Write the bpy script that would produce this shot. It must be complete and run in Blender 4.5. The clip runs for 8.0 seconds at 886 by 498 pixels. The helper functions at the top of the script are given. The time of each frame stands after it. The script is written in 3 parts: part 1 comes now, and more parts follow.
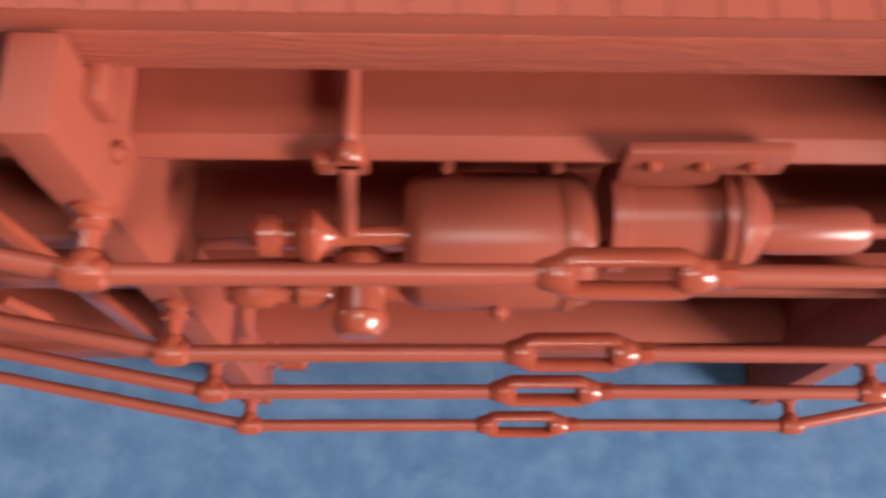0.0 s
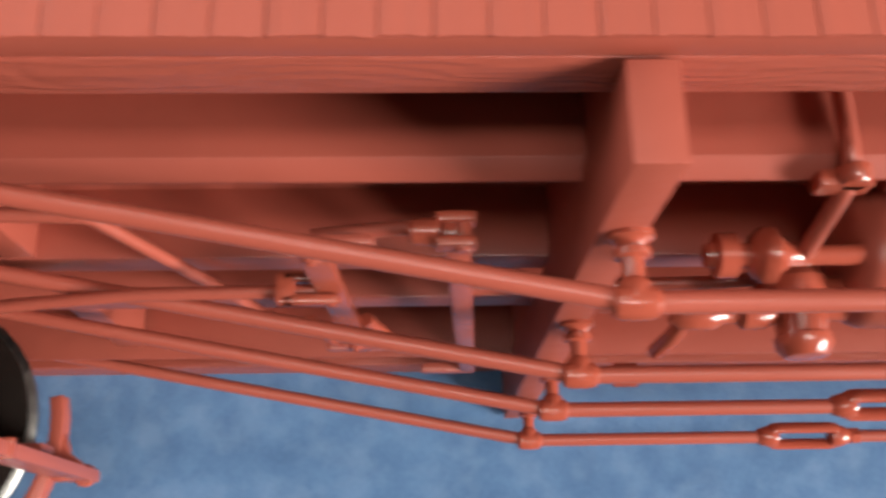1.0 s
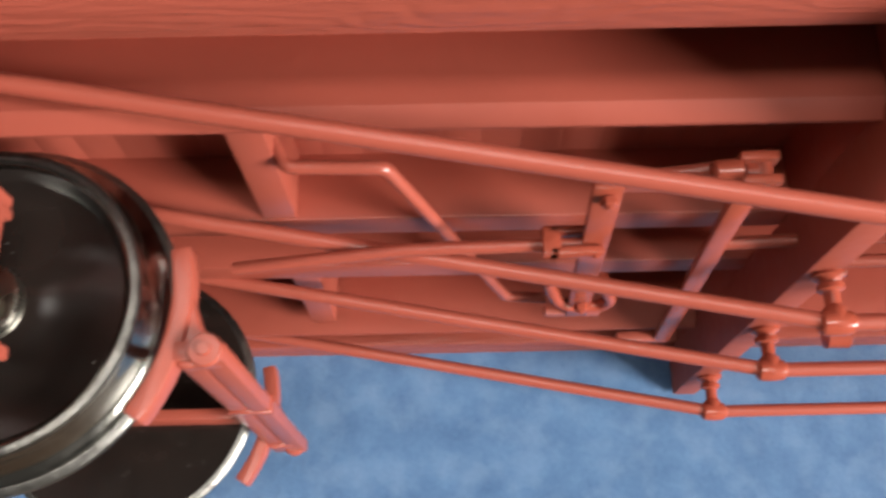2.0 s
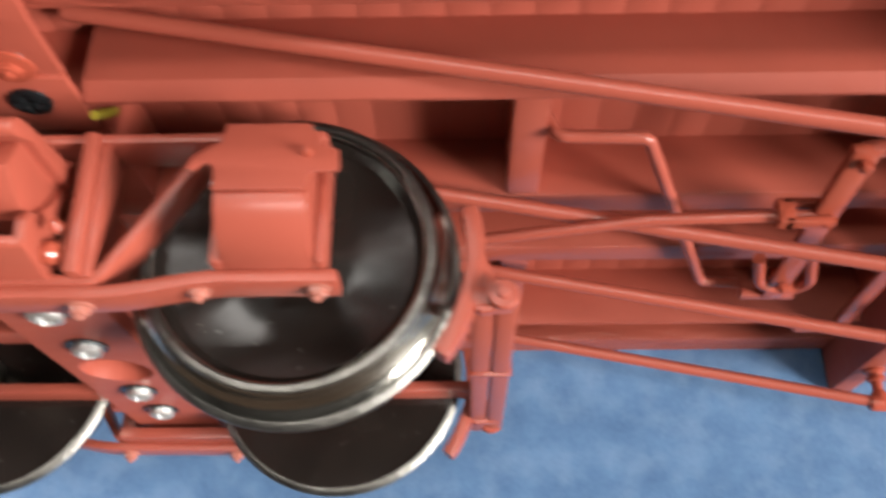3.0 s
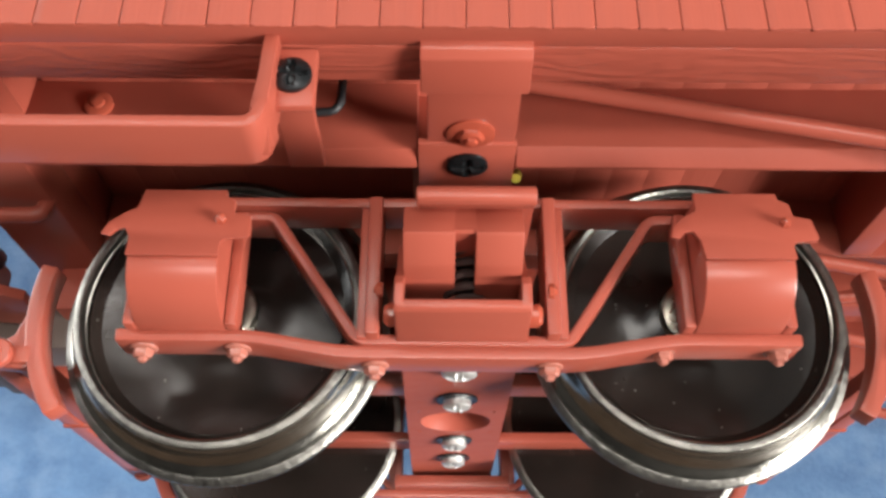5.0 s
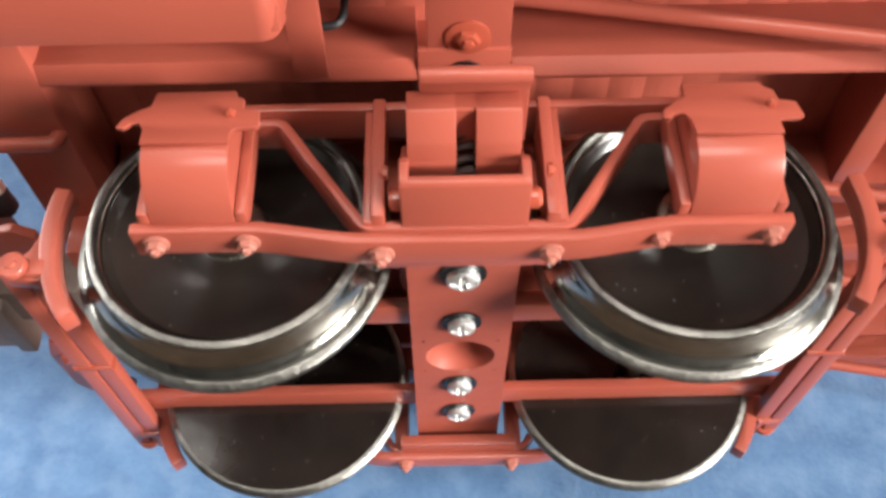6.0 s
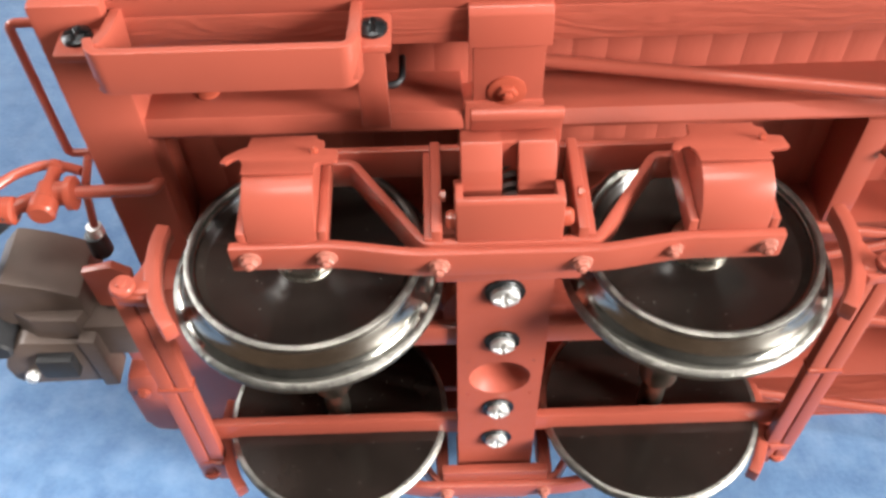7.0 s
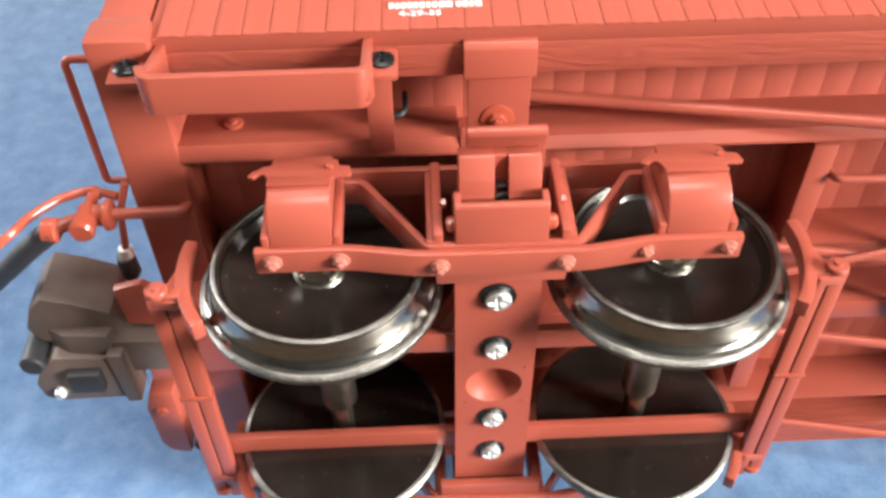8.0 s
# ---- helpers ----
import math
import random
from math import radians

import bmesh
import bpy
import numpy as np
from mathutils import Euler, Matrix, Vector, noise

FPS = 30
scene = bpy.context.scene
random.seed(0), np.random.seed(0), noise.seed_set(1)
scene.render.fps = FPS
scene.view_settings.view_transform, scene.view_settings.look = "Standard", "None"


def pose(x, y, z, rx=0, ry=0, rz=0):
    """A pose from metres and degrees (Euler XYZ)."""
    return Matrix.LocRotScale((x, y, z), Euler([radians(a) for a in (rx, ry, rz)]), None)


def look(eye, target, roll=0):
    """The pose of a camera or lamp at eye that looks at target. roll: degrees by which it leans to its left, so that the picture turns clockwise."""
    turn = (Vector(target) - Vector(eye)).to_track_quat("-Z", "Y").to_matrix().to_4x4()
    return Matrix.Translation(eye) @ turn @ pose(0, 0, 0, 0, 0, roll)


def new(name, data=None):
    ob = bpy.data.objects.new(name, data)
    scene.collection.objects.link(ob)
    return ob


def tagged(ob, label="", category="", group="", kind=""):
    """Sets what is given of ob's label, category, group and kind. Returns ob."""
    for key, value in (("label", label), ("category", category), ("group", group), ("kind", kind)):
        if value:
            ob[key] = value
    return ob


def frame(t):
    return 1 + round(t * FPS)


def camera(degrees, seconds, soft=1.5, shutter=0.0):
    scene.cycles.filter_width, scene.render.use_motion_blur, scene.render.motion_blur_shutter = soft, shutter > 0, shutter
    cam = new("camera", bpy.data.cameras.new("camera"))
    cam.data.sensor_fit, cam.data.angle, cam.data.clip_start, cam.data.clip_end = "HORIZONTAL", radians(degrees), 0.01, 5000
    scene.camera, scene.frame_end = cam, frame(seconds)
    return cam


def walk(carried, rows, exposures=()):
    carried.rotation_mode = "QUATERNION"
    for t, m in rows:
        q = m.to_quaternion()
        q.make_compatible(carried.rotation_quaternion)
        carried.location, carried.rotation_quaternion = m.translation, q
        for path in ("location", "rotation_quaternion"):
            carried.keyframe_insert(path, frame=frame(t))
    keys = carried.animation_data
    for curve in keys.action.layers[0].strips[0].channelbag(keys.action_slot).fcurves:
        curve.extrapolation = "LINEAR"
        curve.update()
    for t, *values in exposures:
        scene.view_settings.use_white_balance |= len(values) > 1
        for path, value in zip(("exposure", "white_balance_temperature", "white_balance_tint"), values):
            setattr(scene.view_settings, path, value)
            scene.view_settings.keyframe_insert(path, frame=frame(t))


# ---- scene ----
# A large-scale model boxcar lying on its side on a blue cloth; the camera looks at its underframe and bogie.
# Car axes: x along the car, y across it (the upper side is -y), z from the rail towards the roof.

cam = camera(51.0, 8.0, soft=3.0, shutter=0.5)
walk(cam, [
    (0, pose(0.1386, -0.0072, 0.1618, 19.56, -1.64, -0.26)),
    (0.5, pose(0.1134, -0.0060, 0.1601, 19.68, -2.08, -1.30)),
    (1, pose(0.0957, -0.0041, 0.1600, 19.43, -1.16, -0.85)),
    (1.5, pose(0.0791, -0.0069, 0.1586, 19.59, -0.59, -1.34)),
    (1.7, pose(0.0751, -0.0084, 0.1595, 19.97, -0.36, -1.42)),
    (2.8, pose(0.0508, -0.0227, 0.1628, 23.53, 1.32, 0.09)),
    (3, pose(0.0439, -0.0239, 0.1650, 24.21, 1.29, 0.02)),
    (3.2, pose(0.0342, -0.0240, 0.1666, 25.14, 0.58, -0.40)),
    (3.5, pose(0.0256, -0.0236, 0.1694, 24.92, 0.65, -0.01)),
    (4, pose(0.0155, -0.0213, 0.1717, 25.17, 0.37, -0.23)),
    (4.5, pose(0.0032, -0.0213, 0.1719, 25.51, -0.20, -0.07)),
    (4.7, pose(-0.0012, -0.0215, 0.1712, 25.51, -0.46, 0.28)),
    (5.8, pose(-0.0031, -0.0343, 0.1646, 30.19, -0.05, -0.79)),
    (6, pose(-0.0031, -0.0401, 0.1635, 30.99, 0.13, -1.24)),
    (6.5, pose(-0.0036, -0.0488, 0.1703, 34.85, 0.57, -1.72)),
    (7, pose(-0.0081, -0.0585, 0.1718, 37.91, 0.96, -1.46)),
    (7.5, pose(-0.0087, -0.0688, 0.1730, 41.05, 0.36, -1.57)),
    (8, pose(-0.0104, -0.0767, 0.1755, 43.69, 0.60, -2.32)),
], exposures=[(0, 0.32), (0.5, 0.32), (1.5, 0.68), (3, 0.76), (4.5, 0.71), (6.5, 1.15), (8, 1.27)])

# ---- light: unseen windows in the walls on the right and left, and two added ceiling panels
world = bpy.data.worlds.new("world")
scene.world = world
world.use_nodes = True
sky = world.node_tree.nodes.new("ShaderNodeTexSky")
sky.sky_type, sky.sun_disc = "NISHITA", False
sky.sun_elevation, sky.sun_rotation = radians(40), radians(90)
world.node_tree.links.new(sky.outputs[0], world.node_tree.nodes["Background"].inputs[0])
world.node_tree.nodes["Background"].inputs[1].default_value = 0.02


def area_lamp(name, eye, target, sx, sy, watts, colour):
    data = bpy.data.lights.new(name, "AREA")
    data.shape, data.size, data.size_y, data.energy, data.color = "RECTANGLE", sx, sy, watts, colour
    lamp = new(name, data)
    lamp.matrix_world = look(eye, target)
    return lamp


area_lamp("unseen_window_light", (1.56, -0.82, 0.76), (0.1, 0.0, 0.05), 0.62, 0.62, 62, (1.0, 0.975, 0.93))
# weaker fill added from the left to brighten the cloth and the car's end
area_lamp("unseen_window_light", (-1.56, 0.60, 0.80), (-0.1, 0.0, 0.05), 0.9, 0.9, 22, (1.0, 1.0, 0.985))
area_lamp("unseen_ceiling_light", (-0.30, 0.50, 1.62), (-0.30, 0.50, 0.0), 1.0, 0.24, 4, (1.0, 0.955, 0.90))
# soft fill added overhead to lift the shade in the underframe
area_lamp("unseen_ceiling_light", (0.10, -0.30, 1.62), (0.10, -0.30, 0.0), 1.0, 0.24, 8, (1.0, 0.955, 0.90))


# ---- materials
def material(name, base, rough=0.5, metal=0.0, vary=0.12, scale=60.0, grain=0.0, bump=0.0, bump_scale=400.0,
             stretch=(1, 1, 1), rough_vary=0.1, dark=None, coat=0.0, per_object=0.0, spec=0.5, detail=4.0):
    m = bpy.data.materials.new(name)
    m.use_nodes = True
    n, l = m.node_tree.nodes, m.node_tree.links
    b = n["Principled BSDF"]
    b.inputs["Metallic"].default_value = metal
    b.inputs["Specular IOR Level"].default_value = spec
    b.inputs["Coat Weight"].default_value = coat
    b.inputs["Coat Roughness"].default_value = 0.25
    tc = n.new("ShaderNodeTexCoord")
    mp = n.new("ShaderNodeMapping")
    mp.inputs["Scale"].default_value = stretch
    coords = tc.outputs["Object"]
    if per_object:
        own, scatter = n.new("ShaderNodeObjectInfo"), n.new("ShaderNodeVectorMath")
        scatter.operation = "MULTIPLY_ADD"
        l.new(own.outputs["Random"], scatter.inputs[0])
        scatter.inputs[1].default_value = (3.1, 5.3, 7.7)
        l.new(coords, scatter.inputs[2])
        coords = scatter.outputs[0]
    l.new(coords, mp.inputs["Vector"])
    broad = n.new("ShaderNodeTexNoise")
    broad.inputs["Scale"].default_value, broad.inputs["Detail"].default_value = scale, detail
    fine = n.new("ShaderNodeTexNoise")
    fine.inputs["Scale"].default_value, fine.inputs["Detail"].default_value = bump_scale, 5
    l.new(coords, broad.inputs["Vector"])
    l.new(mp.outputs["Vector"], fine.inputs["Vector"])
    mix = n.new("ShaderNodeMix")
    mix.data_type = "RGBA"
    low = dark or tuple(c * (1 - vary) for c in base)
    mix.inputs["A"].default_value = (*low, 1)
    mix.inputs["B"].default_value = (*base, 1)
    add = n.new("ShaderNodeMath")
    add.operation = "MULTIPLY_ADD"
    l.new(fine.outputs["Fac"], add.inputs[0])
    add.inputs[1].default_value = grain
    l.new(broad.outputs["Fac"], add.inputs[2])
    ramp = n.new("ShaderNodeMapRange")
    ramp.inputs["From Min"].default_value, ramp.inputs["From Max"].default_value = 0.3 + 0.4 * grain, 0.7 + 0.6 * grain
    l.new(add.outputs[0], ramp.inputs["Value"])
    last = ramp.outputs["Result"]
    if per_object:
        sh = n.new("ShaderNodeMath")
        sh.operation = "MULTIPLY_ADD"
        l.new(own.outputs["Random"], sh.inputs[0])
        sh.inputs[1].default_value = per_object
        l.new(last, sh.inputs[2])
        last = sh.outputs[0]
    l.new(last, mix.inputs["Factor"])
    l.new(mix.outputs["Result"], b.inputs["Base Color"])
    rr = n.new("ShaderNodeMapRange")
    rr.inputs["To Min"].default_value, rr.inputs["To Max"].default_value = rough - rough_vary, rough + rough_vary
    l.new(fine.outputs["Fac"], rr.inputs["Value"])
    l.new(rr.outputs["Result"], b.inputs["Roughness"])
    if bump:
        bp = n.new("ShaderNodeBump")
        bp.inputs["Strength"].default_value, bp.inputs["Distance"].default_value = bump, 0.0004
        l.new(fine.outputs["Fac"], bp.inputs["Height"])
        l.new(bp.outputs["Normal"], b.inputs["Normal"])
    return m


RED = (0.31, 0.067, 0.043)
paint = material("oxide_red_paint", RED, rough=0.30, rough_vary=0.03, vary=0.10, scale=45, bump_scale=260, grain=0.1, spec=0.42)
grained = material("grained_red_paint", RED, rough=0.34, vary=0.10, scale=50, bump=0.4, bump_scale=300,
                   stretch=(0.35, 3.6, 3.6), grain=0.2, spec=0.32)
plank_paint = material("underfloor_paint", RED, rough=0.5, vary=0.07, scale=50, bump=0.12, bump_scale=300,
                       stretch=(3.0, 0.3, 3.0), grain=0.2, per_object=0.06, spec=0.25)
matte_paint = material("matte_red_paint", RED, rough=0.46, vary=0.14, scale=45, bump=0.2, bump_scale=400, grain=0.2, spec=0.22)
board_paint = material("sheathing_paint", (0.300, 0.066, 0.042), rough=0.44, vary=0.07, scale=50, bump=0.3,
                       bump_scale=300, stretch=(3.0, 3.0, 0.14), grain=0.1, per_object=0.1, spec=0.22)
cast_paint = material("cast_red_paint", (0.317, 0.0612, 0.0346), rough=0.18, vary=0.2, scale=90, bump=0.15, bump_scale=700, grain=0.3, spec=0.5)
nickel = material("plated_wheel_steel", (0.377, 0.361, 0.324), rough=0.17, metal=1.0, vary=0.35, scale=160, bump=0.06,
                  bump_scale=900, rough_vary=0.08, grain=0.5)
worn_steel = material("worn_rim_steel", (0.238, 0.228, 0.208), rough=0.36, metal=1.0, vary=0.45, scale=420, bump=0.35,
                      bump_scale=1500, rough_vary=0.12, grain=0.6)
web_brown = material("blackened_web", (0.0176, 0.0128, 0.0108), rough=0.18, metal=0.0, vary=0.5, scale=120, bump=0.25, bump_scale=150, coat=0.10, spec=0.40)


def add_wood_grain(m, period, depth):
    """Wavy growth rings that run along the timber, as a fine relief under the paint."""
    n, l = m.node_tree.nodes, m.node_tree.links
    b = n["Principled BSDF"]
    tc, mp, wave = n.new("ShaderNodeTexCoord"), n.new("ShaderNodeMapping"), n.new("ShaderNodeTexWave")
    mp.inputs["Scale"].default_value = (0.30, 1.0, 1.0)
    wave.wave_type, wave.bands_direction = "BANDS", "Y"
    wave.inputs["Scale"].default_value = 0.314 / period
    wave.inputs["Distortion"].default_value, wave.inputs["Detail"].default_value = 26.0, 3.0
    wave.inputs["Detail Scale"].default_value = 0.8
    l.new(tc.outputs["Object"], mp.inputs["Vector"])
    l.new(mp.outputs["Vector"], wave.inputs["Vector"])
    bp = n.new("ShaderNodeBump")
    bp.inputs["Strength"].default_value, bp.inputs["Distance"].default_value = depth, 0.0003
    l.new(wave.outputs["Fac"], bp.inputs["Height"])
    if b.inputs["Normal"].links:
        l.new(b.inputs["Normal"].links[0].from_socket, bp.inputs["Normal"])
    l.new(bp.outputs["Normal"], b.inputs["Normal"])


def add_dust(m, scale, share):
    """Fine pale specks of dust, scattered over a dark surface."""
    n, l = m.node_tree.nodes, m.node_tree.links
    b = n["Principled BSDF"]
    old = b.inputs["Base Color"].links[0].from_socket
    tc = n.new("ShaderNodeTexCoord")
    vo = n.new("ShaderNodeTexVoronoi")
    vo.inputs["Scale"].default_value = scale
    l.new(tc.outputs["Object"], vo.inputs["Vector"])
    near = n.new("ShaderNodeMath")
    near.operation, near.inputs[1].default_value = "LESS_THAN", 0.16
    l.new(vo.outputs["Distance"], near.inputs[0])
    sep = n.new("ShaderNodeSeparateColor")
    l.new(vo.outputs["Color"], sep.inputs[0])
    few = n.new("ShaderNodeMath")
    few.operation, few.inputs[1].default_value = "LESS_THAN", share
    l.new(sep.outputs[0], few.inputs[0])
    both = n.new("ShaderNodeMath")
    both.operation = "MULTIPLY"
    l.new(near.outputs[0], both.inputs[0])
    l.new(few.outputs[0], both.inputs[1])
    mix = n.new("ShaderNodeMix")
    mix.data_type = "RGBA"
    l.new(both.outputs[0], mix.inputs["Factor"])
    l.new(old, mix.inputs["A"])
    mix.inputs["B"].default_value = (0.11, 0.10, 0.09, 1)
    l.new(mix.outputs["Result"], b.inputs["Base Color"])


add_wood_grain(grained, 0.0014, 0.16)
add_dust(web_brown, 1500, 0.035)
axle_steel = material("axle_steel", (0.336, 0.3, 0.248), rough=0.34, metal=1.0, vary=0.4, scale=200)
hub_steel = material("hub_steel", (0.496, 0.456, 0.384), rough=0.28, metal=1.0, vary=0.3, scale=200)
worn_nut_paint = material("worn_nut_paint", (0.375, 0.128, 0.0938), rough=0.26, vary=0.3, scale=300, bump=0.2, bump_scale=900, grain=0.4, spec=0.6)
zinc = material("zinc_screw", (0.95, 0.95, 0.93), rough=0.48, metal=1.0, vary=0.2, scale=300)
black_screw = material("black_oxide_screw", (0.02, 0.022, 0.024), rough=0.28, metal=0.6, vary=0.3, scale=300)
brown = material("brown_coupler_metal", (0.124, 0.0885, 0.0735), rough=0.5, metal=0.2, vary=0.35, scale=120, bump=0.15, bump_scale=600)
rubber = material("black_rubber", (0.018, 0.018, 0.02), rough=0.5, vary=0.3, scale=200)
dark_steel = material("dark_spring_steel", (0.045, 0.028, 0.025), rough=0.45, metal=0.3, vary=0.3, scale=300)
white_ink = material("white_lettering", (0.663, 0.646, 0.629), rough=0.6, vary=0.15, scale=400)
yellow = material("yellow_insulation", (0.4, 0.32, 0.028), rough=0.5, vary=0.15, scale=200)
cloth_blue = material("mottled_blue_cloth", (0.084, 0.166, 0.300), rough=0.92, dark=(0.048, 0.108, 0.219), scale=150, bump=0.4,
                      bump_scale=1100, grain=0.35, rough_vary=0.05, spec=0.15, detail=8.0)


def add_mottle(m, scale, light, share):
    """Soft paler blotches dyed into the cloth."""
    n, l = m.node_tree.nodes, m.node_tree.links
    b = n["Principled BSDF"]
    old = b.inputs["Base Color"].links[0].from_socket
    tc, ns, rg, mix = n.new("ShaderNodeTexCoord"), n.new("ShaderNodeTexNoise"), n.new("ShaderNodeMapRange"), n.new("ShaderNodeMix")
    ns.inputs["Scale"].default_value, ns.inputs["Detail"].default_value, ns.inputs["Distortion"].default_value = scale, 8.0, 0.1
    rg.inputs["From Min"].default_value, rg.inputs["From Max"].default_value, rg.inputs["To Max"].default_value = 0.46, 0.68, share
    mix.data_type = "RGBA"
    l.new(tc.outputs["Object"], ns.inputs["Vector"])
    l.new(ns.outputs["Fac"], rg.inputs["Value"])
    l.new(rg.outputs["Result"], mix.inputs["Factor"])
    l.new(old, mix.inputs["A"])
    mix.inputs["B"].default_value = (*light, 1)
    l.new(mix.outputs["Result"], b.inputs["Base Color"])


add_mottle(cloth_blue, 170.0, (0.145, 0.23, 0.36), 0.4)
cloth_blue.node_tree.nodes["Principled BSDF"].inputs["Sheen Weight"].default_value = 0.5
wall_paint = material("grey_wall_paint", (0.27, 0.266, 0.256), rough=0.8, vary=0.04, scale=4)
# for unseen walls, kept dark so that little light bounces into the underframe
dark_wall_paint = material("dark_wall_paint", (0.055, 0.053, 0.051), rough=0.8, vary=0.05, scale=4)
wood_floor = material("brown_floor", (0.10, 0.065, 0.04), rough=0.6, vary=0.3, scale=6)
table_wood = material("table_wood", (0.075, 0.048, 0.032), rough=0.45, vary=0.3, scale=20)

# ---- helpers for shapes, in millimetres
MM = 0.001


def bm_box(x0, x1, y0, y1, z0, z1, bevel=0.2, bm=None):
    own = bm is None
    b = bmesh.new()
    bmesh.ops.create_cube(b, size=1)
    for v in b.verts:
        v.co = Vector((x0 if v.co.x < 0 else x1, y0 if v.co.y < 0 else y1, z0 if v.co.z < 0 else z1)) * MM
    if bevel:
        bmesh.ops.bevel(b, geom=b.edges[:], offset=bevel * MM, segments=2, affect="EDGES", profile=0.6)
    if own:
        return b
    return join(bm, b)


def join(bm, other):
    me = bpy.data.meshes.new("tmp")
    other.to_mesh(me)
    other.free()
    bm.from_mesh(me)
    bpy.data.meshes.remove(me)
    return bm


def bm_prism(profile, a0, a1, axis="x", bevel=0.0):
    """Extrudes a closed profile along an axis. For axis x the profile is (y, z), for y (x, z), for z (x, y)."""
    bm = bmesh.new()
    def place(p, a):
        q = {"x": (a, p[0], p[1]), "y": (p[0], a, p[1]), "z": (p[0], p[1], a)}[axis]
        return Vector(q) * MM
    lo = [bm.verts.new(place(p, a0)) for p in profile]
    hi = [bm.verts.new(place(p, a1)) for p in profile]
    n = len(profile)
    bm.faces.new(lo)
    bm.faces.new(hi[::-1])
    for i in range(n):
        bm.faces.new((lo[i], hi[i], hi[(i + 1) % n], lo[(i + 1) % n]))
    bmesh.ops.recalc_face_normals(bm, faces=bm.faces[:])
    if bevel:
        corners = [e for e in bm.edges if e.calc_face_angle(0.0) > 0.45]
        bmesh.ops.bevel(bm, geom=corners, offset=bevel * MM, segments=2, affect="EDGES", profile=0.6, clamp_overlap=True)
    return bm


def bm_lathe(profile, centre, axis="y", steps=40, closed=False):
    """Turns (offset along the axis, radius) pairs round an axis through centre."""
    bm = bmesh.new()
    c = Vector(centre)
    u, v, w = {"x": ((0, 1, 0), (0, 0, 1), (1, 0, 0)), "y": ((1, 0, 0), (0, 0, 1), (0, 1, 0)), "z": ((1, 0, 0), (0, 1, 0), (0, 0, 1))}[axis]
    u, v, w = Vector(u), Vector(v), Vector(w)
    rings = []
    for a, r in profile:
        if r < 1e-6:
            rings.append([bm.verts.new((c + w * a) * MM)])
        else:
            rings.append([bm.verts.new((c + w * a + (u * math.cos(t) + v * math.sin(t)) * r) * MM)
                          for t in (2 * math.pi * k / steps for k in range(steps))])
    if closed:
        rings.append(rings[0])
    for p, q in zip(rings, rings[1:]):
        for k in range(steps):
            j = (k + 1) % steps
            f = [p[k % len(p)], p[j % len(p)], q[j % len(q)], q[k % len(q)]]
            f = [x for i, x in enumerate(f) if x not in f[:i]]
            if len(f) > 2:
                bm.faces.new(f)
    for ring in (rings[0], rings[-1]):
        if len(ring) > 2 and not closed:
            bm.faces.new(ring)
    bmesh.ops.recalc_face_normals(bm, faces=bm.faces[:])
    return bm


def bm_tube(points, radius, sides=12, bend=0.0):
    """A round bar along a chain of points, with its corners rounded by bend."""
    pts = [Vector(p) for p in points]
    if bend:
        out = [pts[0]]
        for a, b, c in zip(pts, pts[1:], pts[2:]):
            d0, d1 = (a - b), (c - b)
            s = min(bend, d0.length * 0.45, d1.length * 0.45)
            p0, p1 = b + d0.normalized() * s, b + d1.normalized() * s
            for k in range(6):
                t = k / 5
                out.append(p0 * (1 - t) ** 2 + b * 2 * t * (1 - t) + p1 * t * t)
        out.append(pts[-1])
        pts = out
    bm = bmesh.new()
    rings, up = [], None
    for i, p in enumerate(pts):
        d = (pts[min(i + 1, len(pts) - 1)] - pts[max(i - 1, 0)]).normalized()
        if up is None:
            up = d.orthogonal().normalized()
        up = (up - d * up.dot(d)).normalized()
        side = d.cross(up)
        rings.append([bm.verts.new((p + (up * math.cos(t) + side * math.sin(t)) * radius) * MM)
                      for t in (2 * math.pi * k / sides for k in range(sides))])
    for a, b in zip(rings, rings[1:]):
        for k in range(sides):
            j = (k + 1) % sides
            bm.faces.new((a[k], a[j], b[j], b[k]))
    bm.faces.new(rings[0][::-1])
    bm.faces.new(rings[-1])
    bmesh.ops.recalc_face_normals(bm, faces=bm.faces[:])
    return bm


def rounded(path, radius, steps=6):
    """Rounds the inner corners of a chain of 2D points."""
    pts = [Vector(p) for p in path]
    out = [pts[0]]
    for a, b, c in zip(pts, pts[1:], pts[2:]):
        k = min(radius, (a - b).length * 0.45, (c - b).length * 0.45)
        p0, p1 = b + (a - b).normalized() * k, b + (c - b).normalized() * k
        out += [p0 * (1 - t) ** 2 + b * 2 * t * (1 - t) + p1 * t * t for t in [i / (steps - 1) for i in range(steps)]]
    return [tuple(p) for p in out + [pts[-1]]]


def bm_ribbon(path, y0, y1, thick, bevel=0.15):
    """A flat bar: a chain of (x, z), given a thickness in that plane and a width from y0 to y1."""
    pts = [Vector(p) for p in path]
    left, right = [], []
    for i, p in enumerate(pts):
        d0 = (p - pts[i - 1]).normalized() if i else (pts[1] - p).normalized()
        d1 = (pts[i + 1] - p).normalized() if i < len(pts) - 1 else d0
        n = Vector((-(d0 + d1).y, (d0 + d1).x)).normalized()
        k = thick / 2 / max(0.5, n.dot(Vector((-d0.y, d0.x))))
        left.append(p + n * k)
        right.append(p - n * k)
    return bm_prism([tuple(p) for p in left + right[::-1]], y0, y1, "y", bevel)


